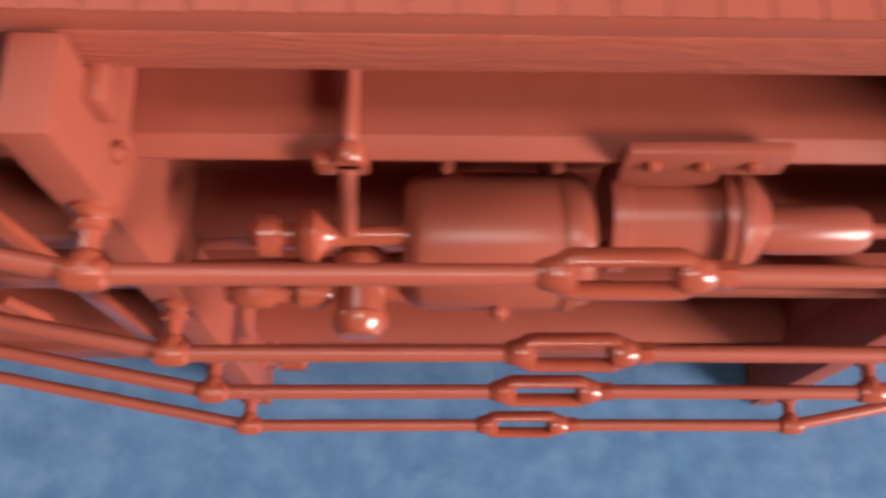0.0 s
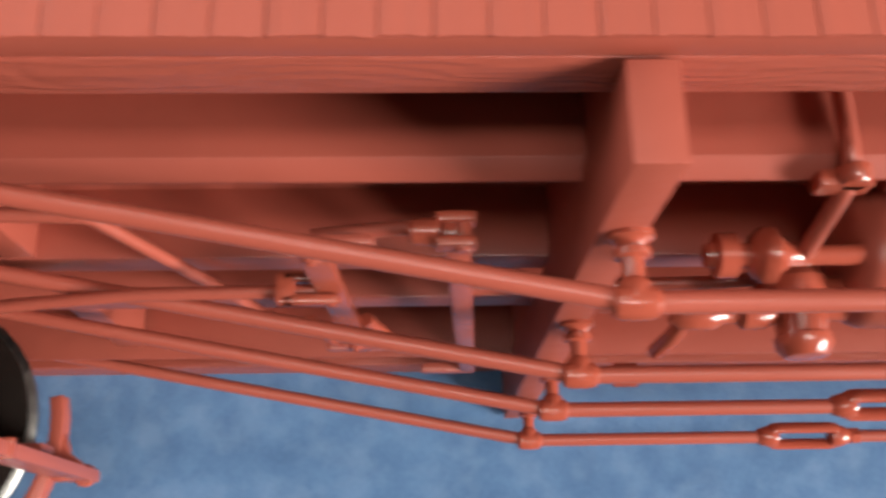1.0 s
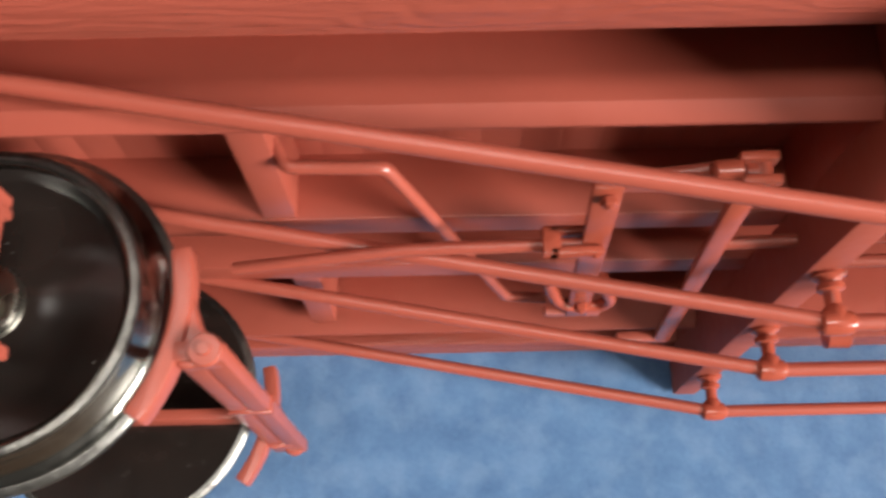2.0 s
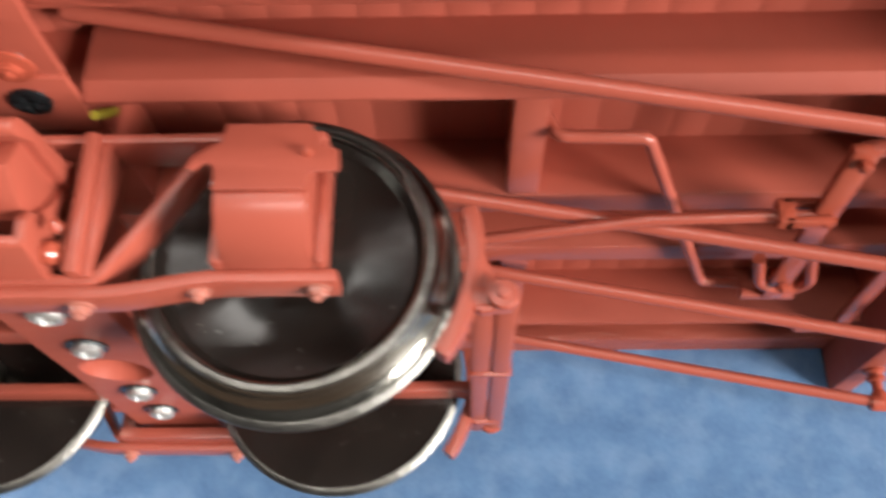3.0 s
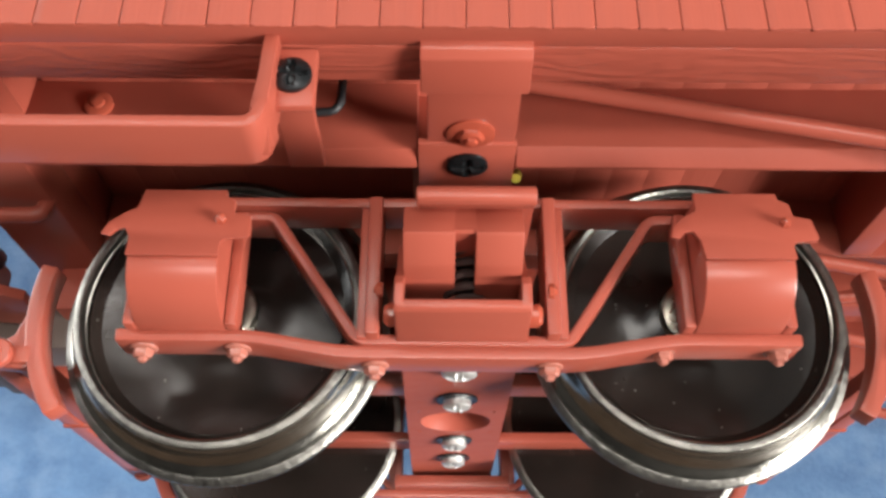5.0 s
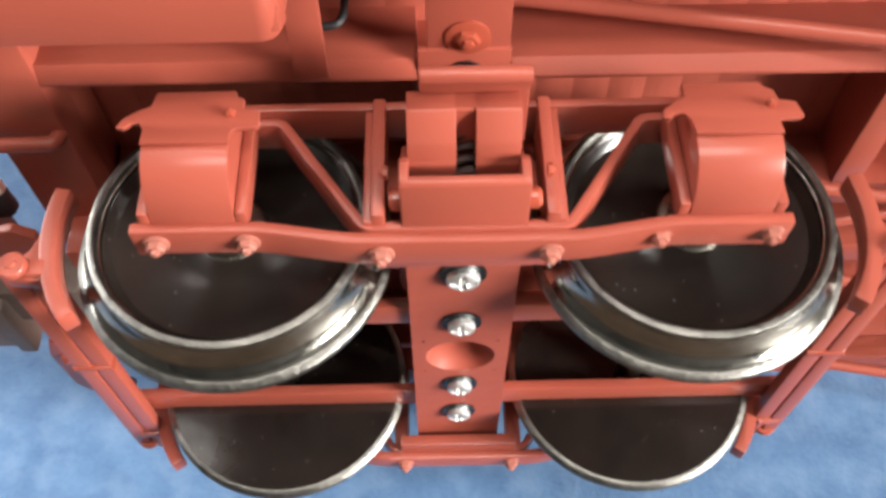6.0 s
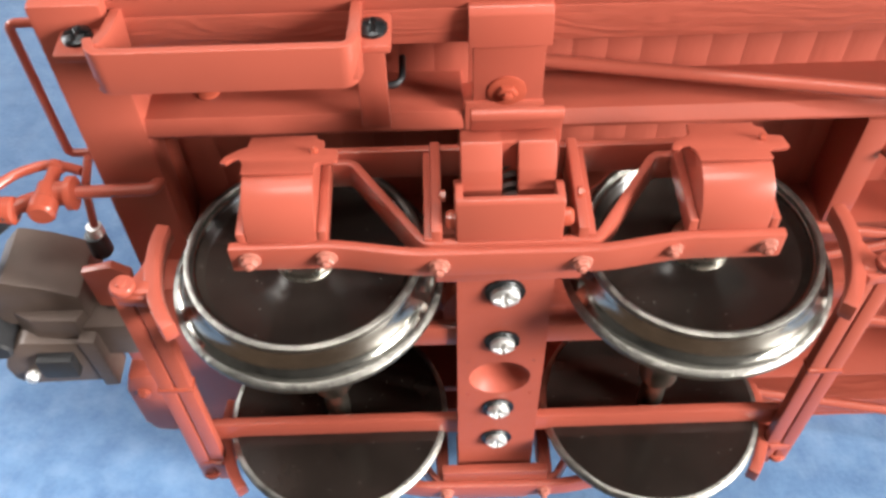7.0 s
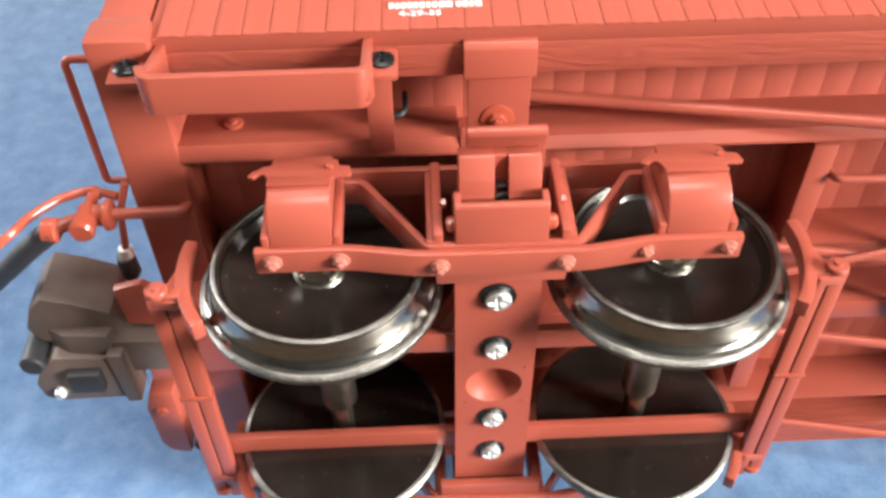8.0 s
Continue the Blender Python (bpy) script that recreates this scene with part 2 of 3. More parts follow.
def bm_strap(path, x0, x1, thick, bevel=0.15):
    """The same in the plane of y and z, with a width along x."""
    b = bm_ribbon(path, x0, x1, thick, bevel)
    for v in b.verts:
        v.co = Vector((v.co.y, v.co.x, v.co.z))
    bmesh.ops.recalc_face_normals(b, faces=b.faces[:])
    return b


def bm_bolt(centre, axis, r, h, sides=6, washer=0.0):
    """A nut or hexagon head that stands h out along the axis (with its sign), with a domed bolt end."""
    s = 1 if axis[0] != "-" else -1
    prof = [(0.0, r), (h * 0.8 * s, r), (h * s, r * 0.8), (h * s, r * 0.5), (h * 1.35 * s, r * 0.45), (h * 1.45 * s, r * 0.2)]
    bm = bm_lathe(prof, centre, axis[-1], sides)
    if washer:
        join(bm, bm_lathe([(-0.3 * s, washer), (0.25 * s, washer), (0.4 * s, washer * 0.85), (0.4 * s, 0.2)], centre, axis[-1], 20))
    return bm


def bm_cross_screw(centre, axis, r, h):
    """A pan head with a cross recess."""
    s = 1 if axis[0] != "-" else -1
    bm = bmesh.new()
    steps = 32
    u, v, w = {"x": ((0, 1, 0), (0, 0, 1), (1, 0, 0)), "y": ((1, 0, 0), (0, 0, 1), (0, 1, 0)), "z": ((1, 0, 0), (0, 1, 0), (0, 0, 1))}[axis[-1]]
    u, v, w, c = Vector(u), Vector(v), Vector(w), Vector(centre)
    rings = []
    for f in (1.0, 1.0, 0.93, 0.8, 0.62, 0.45, 0.3, 0.16, 0.05):
        ring = []
        for k in range(steps):
            t = 2 * math.pi * k / steps
            a, b = math.cos(t + 0.5) * f * r, math.sin(t + 0.5) * f * r
            top = h * math.sqrt(max(0.0, 1 - f * f * 0.8)) + h * 0.25
            if f < 0.7 and min(abs(a), abs(b)) < r * 0.17:
                top -= h * 0.5
            if not rings:
                top = -0.2
            ring.append(bm.verts.new((c + u * a + v * b + w * (top * s)) * MM))
        rings.append(ring)
    for p, q in zip(rings, rings[1:]):
        for k in range(steps):
            j = (k + 1) % steps
            bm.faces.new((p[k], p[j], q[j], q[k]))
    bm.faces.new(rings[-1])
    bmesh.ops.recalc_face_normals(bm, faces=bm.faces[:])
    return bm


def shade(me, sharp=38):
    """Smooth shading, but a flat that is framed by narrow bevels stays flat."""
    around = {}
    for p in me.polygons:
        for k in p.edge_keys:
            around.setdefault(k, []).append(p)
    for p in me.polygons:
        largest = max((q.area for k in p.edge_keys for q in around[k] if q != p), default=0.0)
        p.use_smooth = p.area < 4.0 * largest
    me.set_sharp_from_angle(angle=radians(sharp))


def part(name, bm, mat, parent, label="", sharp=38):
    me = bpy.data.meshes.new(name)
    bm.to_mesh(me)
    bm.free()
    me.materials.append(mat)
    shade(me, sharp)
    ob = new(name, me)
    if parent is not None:
        ob.parent = parent
    return tagged(ob, label)


def piece(name, mesh, parent, x=0.0, y=0.0, z=0.0):
    ob = new(name, mesh)
    ob.parent = parent
    ob.location = (x * MM, y * MM, z * MM)
    return ob


def mirror_y(bm):
    for v in bm.verts:
        v.co.y = -v.co.y
    bmesh.ops.reverse_faces(bm, faces=bm.faces[:])
    return bm


H0 = 0.0523          # the car's middle line above the cloth
LYING = pose(0, 0, H0, -90, 0, 0)

# ---- setting: cloth on a table in a plain room
def plain_box(name, lo, hi, mat, label, category):
    b = bm_box(lo[0] * 1000, hi[0] * 1000, lo[1] * 1000, hi[1] * 1000, lo[2] * 1000, hi[2] * 1000, 0)
    return tagged(part(name, b, mat, None), label, category, kind="structure")


def make_cloth():
    bm = bmesh.new()
    bmesh.ops.create_grid(bm, x_segments=150, y_segments=110, size=0.5)
    for v in bm.verts:
        v.co.x, v.co.y = v.co.x * 1.5 + 0.15, v.co.y * 0.62 + 0.29
        d = noise.noise(Vector((v.co.x * 9, v.co.y * 7, 0.3)))
        far = min(1.0, max(0.0, (abs(v.co.x - 0.15) - 0.24) / 0.2, (-v.co.y - 0.02) / 0.2))
        v.co.z = -0.0006 + 0.004 * far * max(0.0, d + 0.2)
    ob = part("cloth", bm, cloth_blue, None)
    return tagged(ob, "mottled blue cloth spread flat under the model", "cloth", kind="structure")


make_cloth()
table = plain_box("table_top", (-0.7, -0.6, -0.03), (1.0, 0.7, -0.004), table_wood, "brown wooden table under the blue cloth", "table")
for tx in (-0.64, 0.88):
    for ty in (-0.54, 0.58):
        part("table_leg", bm_box(tx * 1000, tx * 1000 + 60, ty * 1000, ty * 1000 + 60, -750, -30, 3), table_wood, table)
plain_box("floor", (-1.6, -1.6, -0.80), (1.6, 1.6, -0.75), wood_floor, "plain brown floor of the room", "floor")
plain_box("ceiling", (-1.6, -1.6, 1.65), (1.6, 1.6, 1.70), wall_paint, "plain grey ceiling of the room", "ceiling")
plain_box("wall_north", (-1.6, 1.6, -0.80), (1.6, 1.7, 1.70), wall_paint, "plain grey wall of the room", "wall")
plain_box("wall_south", (-1.6, -1.7, -0.80), (1.6, -1.6, 1.70), dark_wall_paint, "unseen dark grey room wall that holds down bounced light", "wall")
# the window walls have real openings
for y0, y1, z0, z1 in ((-1.7, -1.18, -0.8, 1.7), (-0.46, 1.7, -0.8, 1.7), (-1.18, -0.46, -0.8, 0.40), (-1.18, -0.46, 1.12, 1.7)):
    plain_box("wall_east", (1.6, y0, z0), (1.7, y1, z1), wall_paint, "plain grey wall beside the window", "wall")
for y0, y1, z0, z1 in ((-1.7, 0.1, -0.8, 1.7), (1.1, 1.7, -0.8, 1.7), (0.1, 1.1, -0.8, 0.3), (0.1, 1.1, 1.3, 1.7)):
    plain_box("wall_west", (-1.7, y0, z0), (-1.6, y1, z1), dark_wall_paint, "unseen dark grey wall beside the added window, holding down bounced light", "wall")

# ---- the boxcar
car = new("model_boxcar")
car.matrix_world = LYING
tagged(car, "oxide red model boxcar lying on its side on blue cloth", "model railway car")

X0, X1 = -54.0, 365.0        # ends of the car
XM = 155.5                   # its middle
FLOOR = 37.7

# sheathing, body, roof
body = part("body", bm_prism([(-51.4, 39.4), (51.4, 39.4), (51.4, 140.0), (0, 152.0), (-51.4, 140.0)], X0 + 2, X1 - 2, "x", 0.4), paint, car)
part("roof", bm_prism([(-54.5, 139.0), (0, 152.2), (54.5, 139.0), (54.5, 141.0), (0, 154.5), (-54.5, 141.0)], X0 - 2, X1 + 2, "x", 0.3), paint, car)
part("sheathing_backing", bm_box(-46.1, X1 - 8, -54.0, -51.5, 29.75, 139, 0.3), paint, body)
part("far_sheathing", bm_box(-46, X1 - 8, 51.2, 54.3, 29.75, 139, 0.2), board_paint, car)
for yc in (-1, 1):
    for xa, xb in ((X0, -46.2), (X1 - 7.8, X1)):
        part("corner_post", bm_box(xa, xb, min(yc * 46, yc * 54.4), max(yc * 46, yc * 54.4), 33.0, 139, 2.0), paint, car)
# underfloor planks run across the car
floor_deck = part("floor_deck", bm_box(X0 + 3, X1 - 3, -51, 51, FLOOR + 0.5, FLOOR + 1.6, 0), paint, car)
plank_mesh = None
rng = random.Random(5)
px = X0 + 9
while px < X1 - 12:
    if plank_mesh is None:
        ob = part("floor_plank", bm_box(0, 4.585, -50.8, 50.8, FLOOR, FLOOR + 0.8, 0.03), plank_paint, floor_deck)
        plank_mesh = ob.data
        ob.location.x = px * MM
    else:
        piece("floor_plank", plank_mesh, floor_deck, px, 0, rng.uniform(-0.02, 0.02))
    px += 4.6

# sills
for s in (-1, 1):
    def flip(b, s=s):
        return b if s < 0 else mirror_y(b)
    part("side_sill", flip(bm_box(X0 + 9, X1 - 9, -51.7, -46.6, 29.6, 37.6, 0.4)), grained, car)
    # the intermediate sill carries a lip along its lower edge, and is stouter between the end beam and the bolster
    sill = bm_prism([(-34.7, FLOOR + 0.3), (-35.1, 29.9), (-34.0, 28.1), (-33.5, 28.1), (-33.0, FLOOR + 0.3)], 5.7, X1 - 8.6, "x", 0.16)
    join(sill, bm_prism([(-35.2, FLOOR + 0.2), (-36.2, 29.8), (-36.5, 28.6), (-33.9, 28.0), (-33.4, 28.2), (-33.0, FLOOR + 0.2)], -45.8, -4.6, "x", 0.3))
    part("intermediate_sill", flip(sill), matte_paint, car)
    part("sill_bolt", flip(bm_bolt((-38.2, -35.4, 34.2), "-y", 1.5, 0.9, 20)), cast_paint, car)
    part("centre_sill", flip(bm_box(-45.4, X1 - 8.6, -10.2, -5.6, 29.4, FLOOR + 0.3, 0.3)), paint, car)
part("end_beam", bm_prism([(-54.2, 28.0), (-45.6, 28.0)] + rounded([(-45.6, 30.0), (-45.8, 34.4), (-54.0, 34.4), (-54.2, 30.0)], 3.6), -54.8, 54.8, "y", 0.6), paint, car)
part("end_sill", bm_box(-53.6, -45.8, -51.0, 51.0, 33.0, 38.2, 0.2), paint, car)
part("end_beam", bm_prism([(X1 - 8.4, 28.0), (X1 + 0.6, 28.0), (X1 + 0.6, 38.0), (X1 - 8.4, 38.0)], -52.4, 52.4, "y", 0.5), paint, car)
part("end_wall", bm_box(X0 - 0.2, X0 + 2.5, -51.8, 51.8, 38, 141, 0.3), board_paint, car)
part("end_wall", bm_box(X1 - 2.5, X1 + 0.2, -51.8, 51.8, 38, 141, 0.3), board_paint, car)

# cross ties between the sills
for xa in (49.5, 259.0):
    for ya, yb in ((-31.5, -10.1), (10.1, 31.5)):
        part("cross_tie", bm_box(xa, xa + 3.8, ya, yb, 29.6, FLOOR + 0.2, 0.25), paint, car)

# body bolster over the bogie
bolster = part("body_bolster", bm_box(-5.2, 5.6, -33.0, 33.0, 29.5, FLOOR + 0.2, 0.4), paint, car)
for s in (-1, 1):
    b = bm_strap([(-51.7, 29.3), (-47.4, 28.9), (-37.8, 28.9)], -3.5, 5.3, 0.9, 0.15)
    join(b, bm_strap([(-52.0, 30.4), (-51.9, 29.2), (-51.4, 28.7), (-47.2, 28.2)], -4.1, 5.9, 0.9, 0.2))
    join(b, bm_strap([(-38.2, 28.5), (-28.6, 28.6)], -4.5, 5.5, 0.8, 0.15))
    brace = part("bolster_end", b if s < 0 else mirror_y(b), paint, car)
    b = bm_bolt((0.8, -39.7, 28.5), "-z", 1.35, 1.0, 6, 2.45)
    part("bolster_nut", b if s < 0 else mirror_y(b), cast_paint, brace)
    b = bm_cross_screw((0.6, -34.4, 28.3), "-z", 2.15, 0.7)
    part("bolster_screw", b if s < 0 else mirror_y(b), black_screw, brace, "black cross-head screw")
part("yellow_wire", bm_tube([(6.4, -27.8, 31.0), (6.2, -29.6, 29.6), (5.9, -31.4, 28.2)], 0.55, 8, 0.4), yellow, car, "short end of yellow wire")

# needle beams, queen posts and truss rods
for xc in (111.7, 199.3):
    part("needle_beam", bm_prism([(-52.2, 21.3), (52.2, 21.3), (52.2, 29.3), (-52.2, 29.3)], xc - 1.95, xc + 1.95, "x", 0.3), matte_paint, car)
    # blocks added between beam and floor to shade the sills and floor beside them
    for ya, yb in ((-46.4, -35.2), (-32.9, -10.3), (10.3, 32.9), (35.2, 46.4)):
        part("beam_shade_block", bm_box(xc - 1.7, xc + 1.7, ya, yb, 29.2, FLOOR + 0.1, 0.25), matte_paint, car)
    for s in (-1, 1):
        part("beam_clip", bm_box(xc + 1.9, xc + 3.4, min(s * 47.4, s * 43.5), max(s * 47.4, s * 43.5), 26.5, 31.5, 0.3), paint, car)
        part("beam_bolt", bm_bolt((xc + 1.9, s * 39.4, 26.0), "x", 1.0, 0.9), cast_paint, car)
for yc in (-38.7, -11.2, 10.6, 38.5):
    half = bm_tube([(4.0, yc * 0.98, 36.4), (112.3, yc, 15.7), (151.4, yc, 15.8)], 0.95, 14, 2.0)
    join(half, bm_tube([(159.8, yc, 15.8), (198.7, yc, 15.7), (307.0, yc, 36.4)], 0.95, 14, 2.0))
    rod = part("truss_rod", half, paint, car)
    # turnbuckle: a long ring with a slot, and a nut at each end
    loop = [(155.5 + sx * 4.2 + 1.5 * math.cos(t), yc, 15.9 + 1.5 * math.sin(t))
            for sx, a0 in ((1, -90), (-1, 90)) for t in [radians(a0 + 22.5 * k) for k in range(9)]]
    ring = bm_tube(loop + loop[:1], 0.72, 12)
    turn = Matrix.Rotation(radians({-38.7: 45, -11.2: 38, 10.6: 48, 38.5: 42}[yc]), 3, "X")
    hub_point = Vector((155.5, yc, 15.9)) * MM
    for v in ring.verts:
        v.co.y = yc * MM + (v.co.y - yc * MM) * 1.6
        v.co = hub_point + turn @ (v.co - hub_point)
    join(ring, bm_lathe([(148.2, 1.0), (148.5, 1.25), (150.2, 1.75), (151.2, 1.5), (151.6, 0.8)], (0, yc, 15.85), "x", 18))
    join(ring, bm_lathe([(159.4, 0.8), (159.8, 1.5), (160.9, 1.8), (162.4, 1.3), (162.8, 1.0)], (0, yc, 15.85), "x", 18))
    tb = part("turnbuckle", ring, cast_paint, rod)
    part("lock_nut", bm_lathe([(162.6, 0.9), (162.8, 1.3), (164.2, 1.3), (164.4, 0.9)], (0, yc, 15.8), "x", 6), cast_paint, rod)
    for xc in (112.4, 198.6):
        post = bm_lathe([(21.5, 1.9), (20.9, 1.9), (20.7, 1.45), (20.2, 1.15), (20.0, 1.5), (19.4, 1.5), (19.2, 0.9), (17.7, 0.85),
                         (17.2, 1.3), (15.9, 1.45), (14.9, 1.3), (14.7, 0.0)], (xc, yc, 0), "z", 24)
        q = part("queen_post", post, cast_paint, car)
        part("saddle", bm_lathe([(-1.9, 0.95), (-1.6, 1.3), (-0.8, 1.45), (0.8, 1.45), (1.6, 1.3), (1.9, 0.95)], (xc, yc, 15.7), "x", 20), cast_paint, q)

# stirrup steps at the corners
for s in (-1, 1):
    b = bm_ribbon(rounded([(-45.4, 21.4), (-44.6, 19.0), (-17.2, 19.0), (-16.5, 21.4)], 1.7), -55.7, -49.9, 1.1, 0.25)
    for xa in (-45.2, -17.6):
        join(b, bm_strap([(-53.2, 19.6), (-51.6, 24.0), (-50.6, 29.5)], xa, xa + 1.3, 5.0, 0.25))
    for xa, xb, zt in ((-50.9, -44.8, 28.0), (-17.8, -13.0, 29.4)):
        join(b, bm_box(xa, xb, -51.7, -50.6, 23.2, zt, 0.35))
    step = part("stirrup_step", b if s < 0 else mirror_y(b), paint, car)
    for xc in (-48.6, -15.1):
        b = bm_cross_screw((xc, -51.5, 26.3), "-y", 1.75, 0.9)
        part("step_screw", b if s < 0 else mirror_y(b), black_screw, step, "black cross-head screw")
    b = bm_box(-17.6, -14.0, -49.5, -35.5, 26.9, 27.9, 0.2)
    part("step_brace", b if s < 0 else mirror_y(b), paint, car)
    b = bm_tube([(-12.4, -38.4, 37.0), (-12.4, -38.4, 33.0), (-13.1, -38.2, 32.0), (-15.0, -38.0, 32.0)], 0.46, 10, 0.8)
    part("wire_hook", b if s < 0 else mirror_y(b), rubber, car, "bent black wire hook")

# grab irons and the train pipe at the end
for s in (-1, 1):
    b = bm_tube([(-53.5, -49.8, 31.8), (-58.8, -49.8, 31.8), (-58.8, -27.6, 31.8), (-53.5, -27.6, 31.8)], 0.6, 10, 1.2)
    part("grab_iron", b if s < 0 else mirror_y(b), paint, car)
pipe = part("train_pipe", bm_tube([(-46.4, -25.2, 28.6), (-46.8, -25.6, 26.5), (-58.4, -25.6, 26.3)], 0.9, 14, 2.0), paint, car)
valve = bm_lathe([(-1.9, 0.9), (-1.6, 1.7), (-0.3, 1.7), (0.0, 2.4), (0.9, 2.4), (1.1, 1.2)], (-58.3, -25.6, 26.2), "x", 18)
join(valve, bm_lathe([(-3.6, 0.0), (-3.6, 1.5), (-3.1, 1.9), (-1.2, 1.9), (-0.9, 1.6), (1.6, 1.6), (2.0, 1.1), (4.6, 0.9), (5.0, 1.3), (5.8, 1.2), (6.0, 0.0)],
                     (-61.1, -25.8, 25.6), "z", 18))
join(valve, bm_tube([(-59.6, -25.6, 26.2), (-63.6, -25.0, 25.6), (-66.4, -24.8, 24.0)], 1.15, 14, 1.6))
join(valve, bm_lathe([(-1.4, 1.3), (-1.2, 1.95), (0.6, 1.95), (0.9, 1.6)], (-66.0, -24.9, 24.0), "x", 16))
lever_points = [(-73.5, -25.0, 21.0), (-71.5, -25.8, 22.6), (-70.0, -25.8, 26.0), (-66.3, -25.8, 30.0), (-62.6, -25.8, 31.6), (-59.6, -25.8, 31.0), (-57.2, -25.8, 30.0)]
join(valve, bm_tube(lever_points, 0.72, 10, 1.4))
part("angle_cock", valve, cast_paint, pipe)
part("air_hose", bm_tube([(-66.0, -25.2, 23.8), (-71.0, -20.9, 23.9), (-77.0, -14.8, 25.2), (-84.0, -8.0, 26.5)], 1.75, 16, 2.0), rubber, pipe, "black rubber hose")

# brake gear under the floor
res = bm_lathe([(137.3, 0.0), (137.3, 5.4), (138.0, 6.4), (139.4, 7.0), (154.3, 7.0), (155.7, 6.5), (156.2, 5.4), (156.3, 0.0)], (0, -20.2, 25.4), "x", 48)
join(res, bm_lathe([(153.0, 6.8), (153.1, 7.2), (154.5, 7.2), (154.6, 6.8)], (0, -20.2, 25.4), "x", 48))
reservoir = part("air_reservoir", res, paint, car)
part("drain_plug", bm_bolt((147.0, -19.8, 18.6), "-z", 0.9, 1.2), cast_paint, reservoir)
for xa in (141.0, 152.0):
    part("hanger_strap", bm_box(xa, xa + 1.2, -26.0, -14.4, 30.8, FLOOR + 0.1, 0.15), paint, reservoir)
bc = bm_lathe([(157.6, 0), (157.6, 5.4), (159.4, 5.4), (159.6, 4.9), (168.3, 4.9), (168.5, 6.1), (169.4, 6.2), (169.5, 5.8), (169.9, 5.8), (170.0, 6.2), (170.9, 6.1), (171.3, 5.2), (172.6, 4.4), (174.0, 2.6), (174.0, 0.0)], (0, -22.0, 27.2), "x", 48)
brake_cyl = part("brake_cylinder", bc, paint, car)
part("piston_sleeve", bm_lathe([(173.5, 2.5), (175.0, 2.6), (183.0, 2.6), (184.2, 2.0), (184.4, 0.9), (192.0, 0.9)], (0, -22.0, 26.2), "x", 24), paint, brake_cyl)
part("mounting_plate", bm_box(156.9, 171.6, -37.2, -32.6, 27.4, 28.6, 0.3), paint, brake_cyl)
part("saddle_plate", bm_box(157.6, 167.8, -32.7, -24.0, 30.6, 31.8, 0.3), paint, brake_cyl)
part("saddle_web", bm_box(157.8, 167.6, -30.6, -25.4, 28.9, 30.8, 0.4), paint, brake_cyl)
for xc in (159.5, 164.0, 168.5):
    part("plate_bolt", bm_bolt((xc, -34.8, 27.5), "-z", 0.8, 0.6), cast_paint, brake_cyl)
part("valve_branch_pipe", bm_tube([(132.6, -36.2, 37.5), (132.6, -36.2, 29.4), (132.5, -34.6, 27.0), (132.0, -25.4, 24.2)], 0.85, 12, 1.4), paint, car)
clip = bm_box(129.6, 134.4, -36.2, -33.4, 26.6, 28.2, 0.5)
join(clip, bm_lathe([(28.4, 1.2), (28.2, 1.5), (27.0, 1.5), (26.6, 1.2)], (132.6, -36.0, 0), "z", 16))
part("pipe_clip", clip, cast_paint, car)
vb = bm_lathe([(122.6, 0.0), (122.6, 1.1), (123.4, 1.3), (123.6, 2.2), (125.4, 2.2), (125.6, 1.2), (126.8, 1.2), (127.1, 2.0), (127.9, 2.7), (129.0, 2.8), (129.4, 2.2), (130.6, 1.2), (133.0, 1.0), (137.8, 1.1)], (0, -25.0, 24.2), "x", 18)
part("check_valve", vb, cast_paint, car)
tv = bm_lathe([(24.6, 1.4), (24.2, 2.4), (23.4, 2.5), (23.2, 2.9), (20.8, 2.9), (20.6, 2.55), (17.6, 2.5), (17.4, 2.8), (16.4, 2.75), (15.4, 2.0), (15.1, 0.0)],
              (133.0, -20.0, 0), "z", 28)
bm_box(130.6, 135.4, -18.6, -12.0, 20.6, 24.4, 0.6, tv)
join(tv, bm_lathe([(134.5, 2.2), (138.2, 2.2)], (0, -19.4, 21.4), "x", 16))
triple = part("triple_valve", tv, cast_paint, car)
sv = bm_lathe([(119.8, 0.7), (121.0, 1.5), (124.2, 1.5), (125.0, 0.9), (126.4, 0.9), (127.0, 1.5), (129.0, 1.5), (130.2, 0.9)], (0, -20.6, 19.6), "x", 16)
join(sv, bm_tube([(121.6, -20.4, 19.4), (121.0, -17.0, 18.4), (120.4, -12.0, 18.0)], 0.9, 10, 1.0))
part("cut_out_cock", sv, cast_paint, car)
part("branch_pipe", bm_tube([(116.0, -5.0, 25.0), (150.0, -4.8, 25.0), (196.0, -4.4, 25.0)], 0.8, 10), paint, car)
part("drip_cup", bm_lathe([(-2.0, 0.6), (-1.6, 1.6), (1.4, 1.6), (2.0, 0.6)], (122.4, 12.0, 20.4), "x", 14), cast_paint, car)

# levers and rods between the bogie and the cylinder
part("bent_rod", bm_tube([(53.0, -25.4, 31.5), (54.4, -25.4, 28.7), (64.3, -25.2, 28.5), (71.6, -5.4, 28.0), (78.6, 13.6, 27.4), (84.0, 13.8, 27.2)], 0.75, 10, 1.0), paint, car)
lever = bm_box(84.0, 87.0, -29.5, 12.0, 23.8, 25.0, 0.4)
for v in lever.verts:
    v.co.x += (v.co.y * 1000 + 29.5) * 0.055 * MM
lv = part("brake_lever", lever, cast_paint, car)
